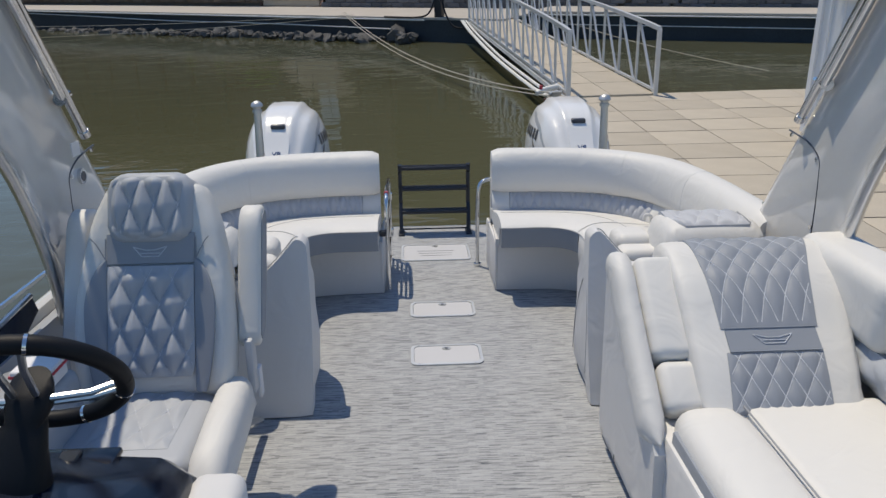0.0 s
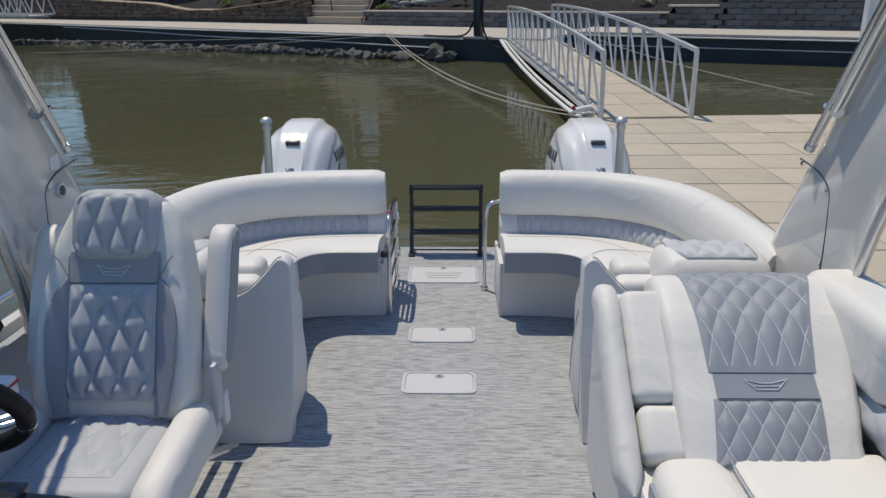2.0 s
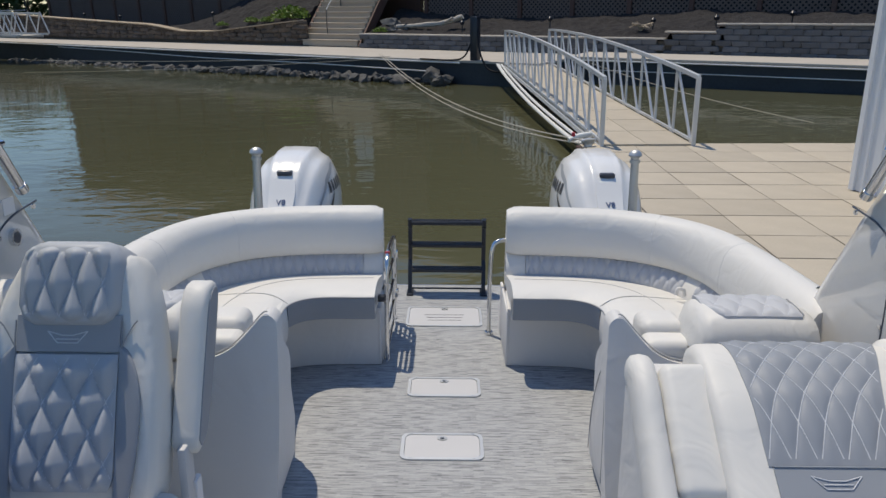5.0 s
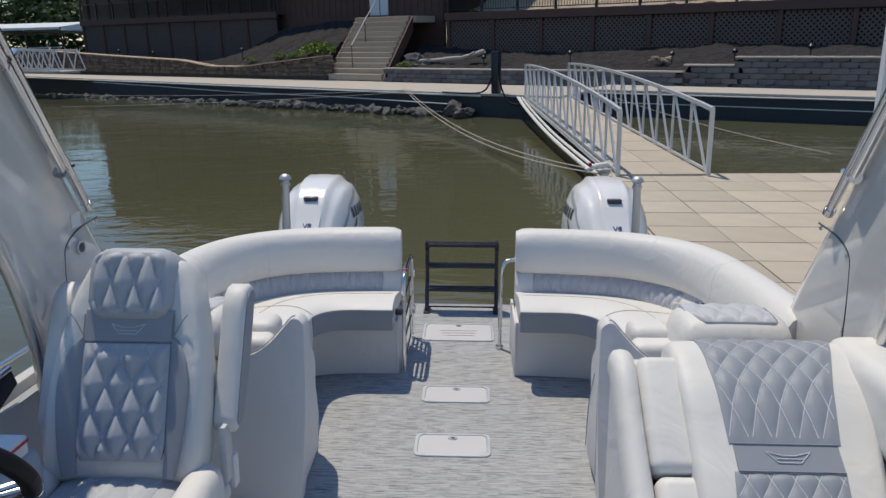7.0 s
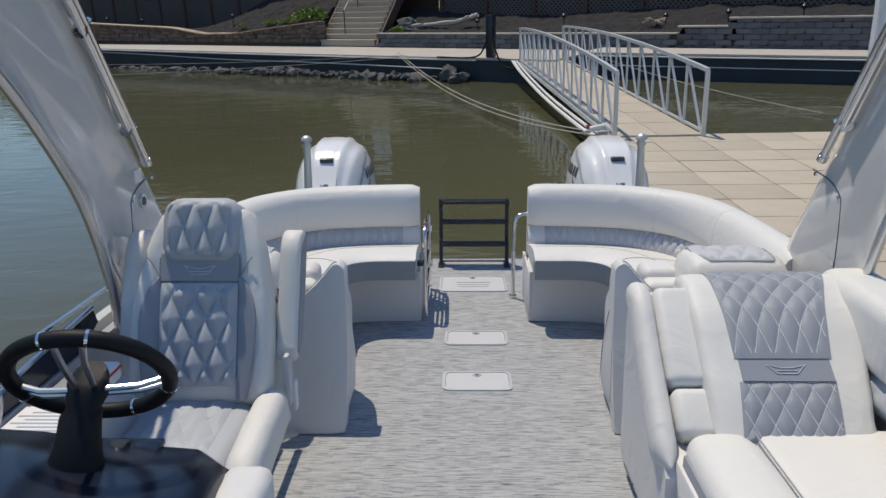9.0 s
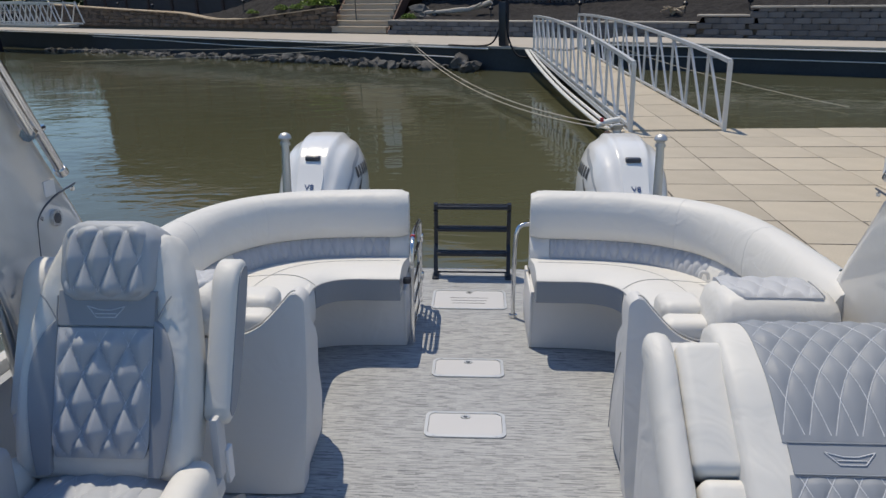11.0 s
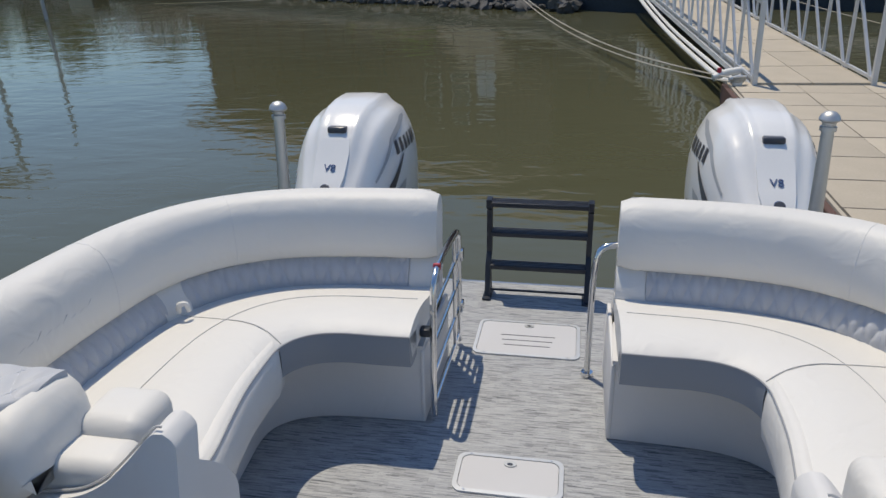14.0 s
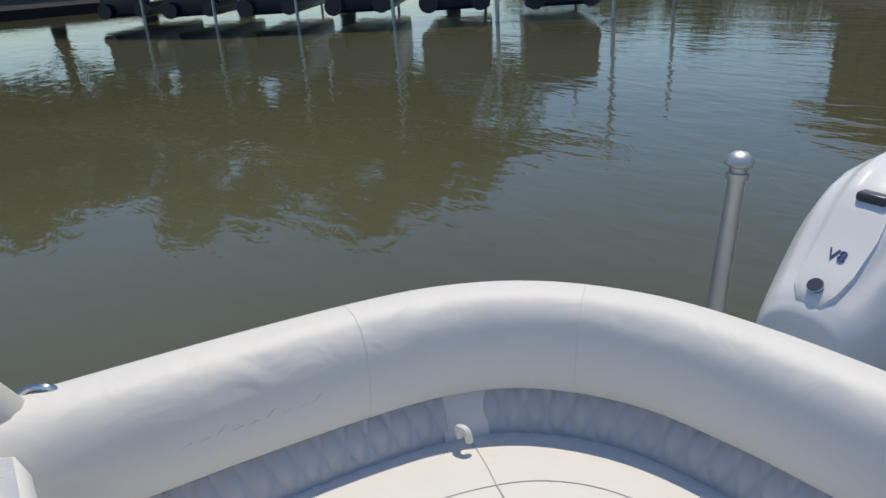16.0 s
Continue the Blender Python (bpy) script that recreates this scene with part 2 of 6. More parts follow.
def part(name, bm, mat, parent, label="", sharp=38):
    root = parent
    while root.parent:
        root = root.parent
    if "base" in root:
        bmesh.ops.translate(bm, verts=bm.verts, vec=-Vector(root["base"]))
    ob = new(name, mesh_from(bm, mat, sharp))
    ob.parent = parent
    return tagged(ob, label)


def setting(name, bm, mat, label, category, place=None, sharp=38, kind="structure"):
    ob = new(name, mesh_from(bm, mat, sharp))
    ob.matrix_basis = place or Matrix()
    return tagged(ob, label, category, kind=kind)


def loft(rings, closed=True, caps=True, bm=None):
    bm = bm or bmesh.new()
    vs = [[bm.verts.new(p) for p in r] for r in rings]
    n = len(vs[0])
    for a, b in zip(vs, vs[1:]):
        for i in range(n if closed else n - 1):
            j = (i + 1) % n
            bm.faces.new((a[i], a[j], b[j], b[i]))
    if caps and closed:
        bm.faces.new(vs[0][::-1])
        bm.faces.new(vs[-1])
    return bm


def rbox(x0, x1, y0, y1, z0, z1, r=0.02, seg=3, bm=None, turn=None):
    """A block with rounded edges."""
    own = bmesh.new()
    bmesh.ops.create_cube(own, size=1)
    for v in own.verts:
        v.co = Vector(((x0 + x1) / 2 + v.co.x * (x1 - x0), (y0 + y1) / 2 + v.co.y * (y1 - y0), (z0 + z1) / 2 + v.co.z * (z1 - z0)))
    if r:
        bmesh.ops.bevel(own, geom=own.edges[:], offset=min(r, 0.49 * min(x1 - x0, y1 - y0, z1 - z0)), segments=seg, profile=0.5, affect="EDGES")
    if turn is not None:
        bmesh.ops.transform(own, matrix=turn, verts=own.verts)
    if bm is None:
        return own
    me = bpy.data.meshes.new("tmp")
    own.to_mesh(me)
    own.free()
    bm.from_mesh(me)
    bpy.data.meshes.remove(me)
    return bm


def smooth_line(pts, step=4, loop=False):
    """A Catmull-Rom line through points."""
    pts = [Vector(p) for p in pts]
    if len(pts) < 3:
        return pts
    out = []
    n = len(pts)
    for i in range(n - 1):
        p0, p1, p2, p3 = pts[max(i - 1, 0)], pts[i], pts[i + 1], pts[min(i + 2, n - 1)]
        for k in range(step):
            t = k / step
            out.append(0.5 * (2 * p1 + (p2 - p0) * t + (2 * p0 - 5 * p1 + 4 * p2 - p3) * t * t + (3 * p1 - p0 - 3 * p2 + p3) * t ** 3))
    return out + [pts[-1]]


def tube(pts, r, n=8, bm=None, square=False):
    pts = [Vector(p) for p in pts]
    rings, side = [], None
    for i, p in enumerate(pts):
        d = (pts[min(i + 1, len(pts) - 1)] - pts[max(i - 1, 0)]).normalized()
        if side is None:
            side = d.cross(Vector((0, 0, 1)) if abs(d.z) < 0.95 else Vector((0, 1, 0))).normalized()
        side = (side - d * side.dot(d)).normalized()
        up = side.cross(d)
        k = 4 if square else n
        ph = math.pi / 4 if square else 0
        rr = r * (1.414 if square else 1)
        rings.append([p + side * rr * math.cos(ph + a) + up * rr * math.sin(ph + a) for a in (math.tau * j / k for j in range(k))])
    return loft(rings, bm=bm)


def along(pts, n):
    """n points at even steps of a line."""
    pts = [Vector(p) for p in pts]
    d = [0.0]
    for a, b in zip(pts, pts[1:]):
        d.append(d[-1] + (b - a).length)
    out, k = [], 0
    for i in range(n):
        s = d[-1] * i / (n - 1)
        while k < len(d) - 2 and d[k + 1] < s:
            k += 1
        f = (s - d[k]) / max(d[k + 1] - d[k], 1e-9)
        out.append(pts[k].lerp(pts[k + 1], f))
    return out


def surface(f, nu, nv, depth=0.0, back=(0, 0, -1)):
    """A sheet P(u, v), with its rim drawn back to give it body."""
    bm = bmesh.new()
    g = [[bm.verts.new(f(i / nu, j / nv)) for j in range(nv + 1)] for i in range(nu + 1)]
    for i in range(nu):
        for j in range(nv):
            bm.faces.new((g[i][j], g[i + 1][j], g[i + 1][j + 1], g[i][j + 1]))
    if depth:
        rim = [e for e in bm.edges if e.is_boundary]
        r = bmesh.ops.extrude_edge_only(bm, edges=rim)
        for v in r["geom"]:
            if isinstance(v, bmesh.types.BMVert):
                v.co += Vector(back) * depth
    return bm


def tuft(a, b, power=0.45):
    """Height of diamond quilting at (a, b), in diamonds: 0 in the seams, 1 on the pads."""
    p, q = (a + b) % 1.0, (a - b) % 1.0
    if power > 0.7:
        flat = min(1 - abs(2 * p - 1), 1 - abs(2 * q - 1)) ** power
        return 0.5 * flat + 0.5 * (math.sin(math.pi * p) * math.sin(math.pi * q)) ** 0.6
    return (max(0.0, math.sin(math.pi * p)) * max(0.0, math.sin(math.pi * q))) ** power


def quilted(name, f, nx, nz, parent, mat, depth, back, label="", du=14, dv=20, dv0=0.0, thread=None, power=0.45):
    """A quilted sheet f(u, v, height) with lines of stitching down its seams."""
    def at(u, v):
        e = min(u, 1 - u, v, 1 - v)
        return f(u, v, tuft(u * nx, v * nz + dv0, power) * min(1, e * 11))
    ob = part(name, surface(at, int(nx * du), int(nz * dv), depth, back), mat, parent, label)
    st = bmesh.new()
    for sgn in (1, -1):
        for k in range(-int(nz + dv0) - 2, int(nx + nz + dv0) + 2):
            run = []
            for j in range(41):
                v = j / 40
                u = (k - sgn * (v * nz + dv0)) / nx
                if 0.015 < u < 0.985 and 0.02 < v < 0.98:
                    run.append(f(u, v, (0.17 if power < 0.6 else 0.14 if power < 0.7 else 0.06) * min(1, 11 * min(u, 1 - u, v, 1 - v))))
            if len(run) > 3:
                tube(run, 0.0014, 4, bm=st)
    sub = ob if parent.parent is None else parent
    tagged(part("stitching", st, thread or THREAD, sub, "" if thread else "pale seam stitching"), kind="stuff")
    return ob


def pipe_on(name, pts, r, mat, parent, label=""):
    return part(name, tube(pts, r, 6), mat, parent, label)


def words(body, size, depth, m, mat, parent, name="lettering", label=""):
    """Raised letters in the built-in font as a mesh, at the pose m within the place."""
    cu = bpy.data.curves.new("letters", "FONT")
    cu.body, cu.size, cu.extrude, cu.align_x, cu.align_y = body, size, depth, "CENTER", "CENTER"
    tmp = new("letters", cu)
    me = bpy.data.meshes.new_from_object(tmp.evaluated_get(bpy.context.evaluated_depsgraph_get()))
    bpy.data.objects.remove(tmp)
    bm = bmesh.new()
    bm.from_mesh(me)
    bpy.data.meshes.remove(me)
    bmesh.ops.transform(bm, matrix=m, verts=bm.verts)
    return part(name, bm, mat, parent, label)


# ---- large structure: water, shore, dock ----
WATER_Z = -1.07
bm = bmesh.new()
bmesh.ops.create_grid(bm, x_segments=8, y_segments=8, size=900)
setting("water", bm, WATER, "murky olive-brown marina water with small ripples", "water", Matrix.Translation((0, 0, WATER_Z)))

RISE, SLOPE = 0.13, -0.0135
SHORE = pose(0.66, 24.6, 0, 0, 0, -32) @ Matrix(((1, 0, 0, 0), (0, 1, 0, 0), (SLOPE, 0, 1, RISE), (0, 0, 0, 1)))    # x along the quay, which climbs a little that way, y inland
def quay_edge(x):
    """The quay's front line bends inland towards the far end."""
    return min(2.4, 0.4 + 0.05 * max(0.0, -x)), 0.0


STATIONS = [2.3, -9, -11, -13, -15, -17, -19, -21, -23, -25, -28, -32, -40, -70]
setting("quay_walkway", loft([[Vector((x, y, z + dz)) for y, z in ((dy, -0.50), (4.74, -0.50), (4.74, -0.43), (dy, -0.43))] for x, (dy, dz) in ((x, quay_edge(x)) for x in STATIONS)]), CONCRETE, "pale concrete quay walkway along the water", "walkway", SHORE)
setting("quay_walkway_east", rbox(2.32, 45, 2.3, 4.7, -0.41, -0.33, 0.015, 1), CONCRETE, "pale concrete quay walkway beyond the gangway", "walkway", SHORE)
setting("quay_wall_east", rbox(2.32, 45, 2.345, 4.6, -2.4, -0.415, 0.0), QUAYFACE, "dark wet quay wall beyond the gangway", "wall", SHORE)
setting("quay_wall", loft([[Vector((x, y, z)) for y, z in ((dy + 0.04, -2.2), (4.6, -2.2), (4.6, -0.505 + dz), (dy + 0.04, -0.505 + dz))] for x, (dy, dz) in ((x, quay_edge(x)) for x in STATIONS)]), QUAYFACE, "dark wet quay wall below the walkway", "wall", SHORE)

# ---- boat: deck and hatches ----
def deck_outline(half, rear):
    right = [(half, -2.2), (half, 4.35), (half - 0.25, 4.62), (0.66, 4.72), (0.66, rear)]
    return right + [(-x, y) for x, y in right[::-1]]


def slab(outline, z0, z1):
    return loft([[(x, y, z0) for x, y in outline], [(x, y, z1) for x, y in outline]])


setting("deck_floor", slab(deck_outline(1.40, 5.30), -0.05, 0.0), WOVEN, "grey woven vinyl boat deck with fine cross streaks", "floor", BOAT)
setting("deck_edge_trim", slab(deck_outline(1.425, 5.325), -0.11, -0.004), ALU, "aluminium edge trim round the boat deck", "trim", BOAT)


def hatch(at, w, d, grooves):
    x, y = at
    t = thing("deck_hatch", "grey plastic deck hatch with a chrome rim and latch" if not grooves else "grey slotted deck hatch with a chrome rim and latch", "hatch", (x, y, 0), BOAT, "deck hatches")
    def rounded(w, d, r):
        return [(x + sx * (w / 2 - r) + r * math.cos(a), y + sy * (d / 2 - r) + r * math.sin(a)) for sx, sy, a0 in ((1, 1, 0), (-1, 1, 90), (-1, -1, 180), (1, -1, 270)) for a in (radians(a0 + k * 22.5) for k in range(5))]
    out, inn = rounded(w, d, 0.035), rounded(w - 0.03, d - 0.03, 0.028)
    part("rim", loft([[(a, b, 0.001) for a, b in out], [(a, b, 0.007) for a, b in out], [(a, b, 0.008) for a, b in inn], [(a, b, 0.001) for a, b in inn]], caps=False), GALV, t, "bright metal rim")
    lid = part("lid", slab(rounded(w - 0.034, d - 0.034, 0.027), 0.001, 0.006), PLASTIC, t)
    ly = y + d / 2 - 0.045
    ring = [(x + 0.022 * math.cos(a), ly + 0.016 * math.sin(a)) for a in (math.tau * k / 16 for k in range(16))]
    latch = part("latch", slab(ring, 0.006, 0.010), POST, lid, "satin metal pull latch")
    for sx in (-1, 1):
        for sy in (-1, 1):
            c = (x + sx * (w / 2 - 0.008) * 0.8, y + sy * (d / 2 - 0.008))
            part("screw", slab([(c[0] + 0.004 * math.cos(k), c[1] + 0.004 * math.sin(k)) for k in range(6)], 0.007, 0.0095), ALU, t)
    part("finger_slot", slab([(x + 0.010 * math.cos(a), ly - 0.004 + 0.007 * math.sin(a)) for a in (math.tau * k / 10 for k in range(10))], 0.010, 0.011), GRAPHIC, t)
    for k in range(grooves):
        gy = y + 0.02 - k * 0.045
        part("groove", rbox(x - 0.12 + 0.01 * k, x + 0.12 - 0.01 * k, gy - 0.0025, gy + 0.0025, 0.0055, 0.0068, 0), GRAPHIC, lid)


hatch((0.0, 4.70), 0.46, 0.32, 3)
hatch((0.005, 3.755), 0.355, 0.20, 0)
hatch((0.0, 3.215), 0.345, 0.205, 0)


# ---- boat: aft couches ----
BACK = [(0.34, 4.375), (0.55, 4.365), (0.74, 4.345), (0.93, 4.30), (1.08, 4.215), (1.19, 4.10), (1.26, 3.95), (1.29, 3.78), (1.305, 3.55), (1.31, 3.30), (1.31, 3.0), (1.31, 2.80)]
FRONT = [(0.34, 3.875), (0.45, 3.872), (0.56, 3.872), (0.645, 3.855), (0.71, 3.81), (0.745, 3.74), (0.75, 3.65), (0.745, 3.5), (0.725, 3.35), (0.70, 3.2), (0.695, 3.05), (0.69, 2.95)]
TOE = [(0.325, 4.01), (0.45, 4.005), (0.58, 4.0), (0.70, 3.985), (0.80, 3.945), (0.86, 3.88), (0.875, 3.79), (0.865, 3.65), (0.845, 3.45), (0.83, 3.3), (0.82, 3.1), (0.82, 2.95)]


def flip(line, s):
    return [Vector((s * x, y, 0)) for x, y in line]


def outward(line, i):
    """The sideways normal of a plan line, away from the couch's middle."""
    d = (line[min(i + 1, len(line) - 1)] - line[max(i - 1, 0)]).normalized()
    n = Vector((-d.y, d.x, 0))
    mid = Vector((math.copysign(0.4, line[len(line) // 2].x), 3.2, 0))
    return n if n.dot(line[i] - mid) > 0 else -n


def sweep(line, profile):
    return loft([[line[i] + outward(line, i) * o + Vector((0, 0, z)) for o, z in profile] for i in range(len(line))])


def aft_couch(s):
    t = thing("aft_couch", "white vinyl curved aft couch with grey quilted lumbar band", "couch", (s * 0.9, 3.6, 0), BOAT, "aft couches")
    back = along(smooth_line(flip(BACK, s), 4), 64)
    front = along(smooth_line(flip(FRONT, s), 4), 64)
    toe = along(smooth_line(flip(TOE, s), 4), 48)
    # base
    part("base_panel", loft([[p + Vector((0, 0, z)) for z in (0.004, 0.315)] + [p.lerp(q, 0.8) + Vector((0, 0, z)) for z in (0.315, 0.004)] for p, q in zip(toe, along(back, 48))]), VINYL_SHELL, t, "pale vinyl base panel")
    # seat: crown between back and front, then the lip
    def seat_ring(i):
        b, f = back[i], front[i]
        b = b + (f - b).normalized() * -0.03
        ring = []
        for k in range(9):
            u = k / 8
            p = b.lerp(f, u)
            g = min(1, u / 0.78)
            ring.append(p + Vector((0, 0, 0.390 + 0.064 * g * g * (3 - 2 * g) - 0.024 * max(0, (u - 0.78) / 0.22) ** 2)))
        out = (f - b).normalized()
        ring += [f + out * 0.006 + Vector((0, 0, 0.424)), f + out * 0.004 + Vector((0, 0, 0.412)), f - out * 0.03 + Vector((0, 0, 0.33)), b + Vector((0, 0, 0.33))]
        return ring
    part("seat_cushion", loft([seat_ring(i) for i in range(0, 30)]), VINYL, t, "white vinyl seat cushion")
    part("seat_cushion", loft([seat_ring(i) for i in range(29, 64)]), VINYL, t, "white vinyl seat cushion")
    part("seat_front", loft([[front[i] + (back[i] - front[i]).normalized() * o + Vector((0, 0, z)) for o, z in ((-0.008, 0.420), (-0.012, 0.375), (-0.002, 0.310), (0.03, 0.302), (0.10, 0.305), (0.10, 0.40))] for i in range(0, 24)]), VINYL_DARK, t, "slate grey vinyl front band")
    part("side_front", loft([[front[i] + (back[i] - front[i]).normalized() * (o + 0.018 * max(0, 24 - i)) + Vector((0, 0, z)) for o, z in ((0.030, 0.440), (0.004, 0.432), (-0.014, 0.412), (-0.022, 0.375), (-0.022, 0.320), (-0.012, 0.270), (0.006, 0.245), (0.10, 0.245), (0.10, 0.40))] for i in range(22, 64)]), VINYL, t, "white vinyl rolled seat front", sharp=60)
    pipe_on("piping", [front[i] + (front[i] - back[i]).normalized() * 0.008 + Vector((0, 0, 0.424)) for i in range(64)], 0.003, PIPING, t)
    def on_seat(i, u):
        g = min(1, u / 0.78)
        b, f = back[i], front[i]
        return (b + (f - b).normalized() * -0.03).lerp(f, u) + Vector((0, 0, 0.3915 + 0.064 * g * g * (3 - 2 * g) - 0.024 * max(0, (u - 0.78) / 0.22) ** 2))
    def seam(a, b, r, mat):
        pts = []
        for k in range(25):
            x, u = a[0] + (b[0] - a[0]) * k / 24, a[1] + (b[1] - a[1]) * k / 24
            i = min(int(x), 62)
            pts.append(on_seat(i, u).lerp(on_seat(i + 1, u), x - i))
        pipe_on("seam", pts, r, mat, t)
    seam((1, 0.50), (27, 0.50), 0.0014, SEAM)
    seam((27, 0.50), (60, 0.47), 0.0014, SEAM)
    seam((30, 0.04), (27, 0.50), 0.0014, SEAM)
    seam((27, 0.50), (22.5, 1.0), 0.0018, SEAM)
    # lumbar band, quilted
    def band(i0, i1, mat, name, quilt, label=""):
        def f(u, v, puff):
            x = i0 + (i1 - i0) * u
            i = min(int(x), 62)
            p = back[i].lerp(back[i + 1], x - i)
            n = outward(back, i).lerp(outward(back, i + 1), x - i)
            h = 0.026 * math.sin(math.pi * min(max(v, 0.02), 0.98)) ** 0.6 + 0.014 * puff
            return p + n * (-0.036 + 0.082 * v - h * 0.80) + Vector((0, 0, 0.388 + 0.122 * v + h * 0.35))
        if quilt:
            n = (i1 - i0) * 0.60
            def puffs(u, v):
                a = tuft(u * n, v * 0.9 + 0.05)
                return f(u, v, 1.2 * a * math.sin(math.pi * min(max(v, 0.01), 0.99)) ** 0.4)
            part(name, surface(puffs, int(n * 14), 18, 0.03, (0, 0, -0.3)), mat, t, label, sharp=60)
        else:
            part(name, surface(lambda u, v: f(u, v, 0.6), 8, 10, 0.03, (0, 0, -0.3)), mat, t, label)
    band(0.0, 3.0, VINYL, "lumbar_end", False)
    band(3.05, 28.6, VINYL_PALE, "lumbar_band", True, "pale grey quilted lumbar band")
    band(28.3, 31.8, VINYL, "lumbar_divider", False)
    band(31.5, 61, VINYL_PALE, "lumbar_band", True, "pale grey quilted lumbar band")
    # back roll
    prof = [(0.022, 0.496), (-0.004, 0.500), (-0.020, 0.516), (-0.026, 0.575), (-0.022, 0.635), (-0.010, 0.690), (0.014, 0.728), (0.050, 0.747), (0.100, 0.751), (0.138, 0.736), (0.160, 0.70), (0.165, 0.62), (0.165, 0.50), (0.15, 0.44), (0.05, 0.44), (0.045, 0.505)]
    def roll(a, b, name="backrest"):
        rings = []
        for i in range(a, b):
            e = min(i - a, b - 1 - i)
            k = 0.88 if (e == 0) else (0.97 if e == 1 else 1.0)
            rings.append([back[i] + outward(back, i) * (0.07 + (o - 0.07) * k) + Vector((0, 0, 0.60 + (z - 0.60) * k)) for o, z in prof])
        return part(name, loft(rings), VINYL, t, "white vinyl back roll", sharp=60)
    roll(0, 60)
    for i in (22, 37):
        pipe_on("seam", [back[i] + outward(back, i) * (0.07 + (o - 0.07) * 1.0) + Vector((0, 0, 0.60 + (z - 0.60) * 1.0)) for o, z in prof[:12]], 0.0013, VINYL_SHELL, t)
    pipe_on("stitch_line", [back[i] + outward(back, i) * 0.097 + Vector((0, 0, 0.749)) for i in range(1, 59)], 0.0014, VINYL_SHELL, t)
    part("back_shell", loft([[back[i] + outward(back, i) * o + Vector((0, 0, z)) for o, z in ((0.055, 0.004), (0.14, 0.004), (0.14, 0.45), (0.055, 0.45))] for i in range(60)]), VINYL_SHELL, t)
    # end wall by the gangway and the corner strap
    part("end_panel", rbox(*sorted((s * 0.322, s * 0.338)), 4.005, 4.50, 0.004, 0.30, 0.006, 2), VINYL_SHELL, t)
    b = back[31]
    part("pull_strap", tube(smooth_line([(b.x - s * 0.075, b.y - 0.02, 0.43), (b.x - s * 0.085, b.y - 0.03, 0.462), (b.x - s * 0.11, b.y - 0.025, 0.466), (b.x - s * 0.115, b.y - 0.02, 0.438)], 4), 0.010, 8), VINYL, t, "small white webbing pull strap")
    for k in range(9):
        p = back[41 + k] - outward(back, 41 + k) * 0.0235 + Vector((0, 0, 0.60))
        part("embroidery", tube([p + Vector((0, 0.0, 0)), p + Vector((s * -0.0015, 0.022, 0.006 + 0.014 * (k % 3 == 0)))], 0.0012, 5), VINYL_SHELL, t)
    return t


couch_l = aft_couch(-1)
couch_r = aft_couch(1)


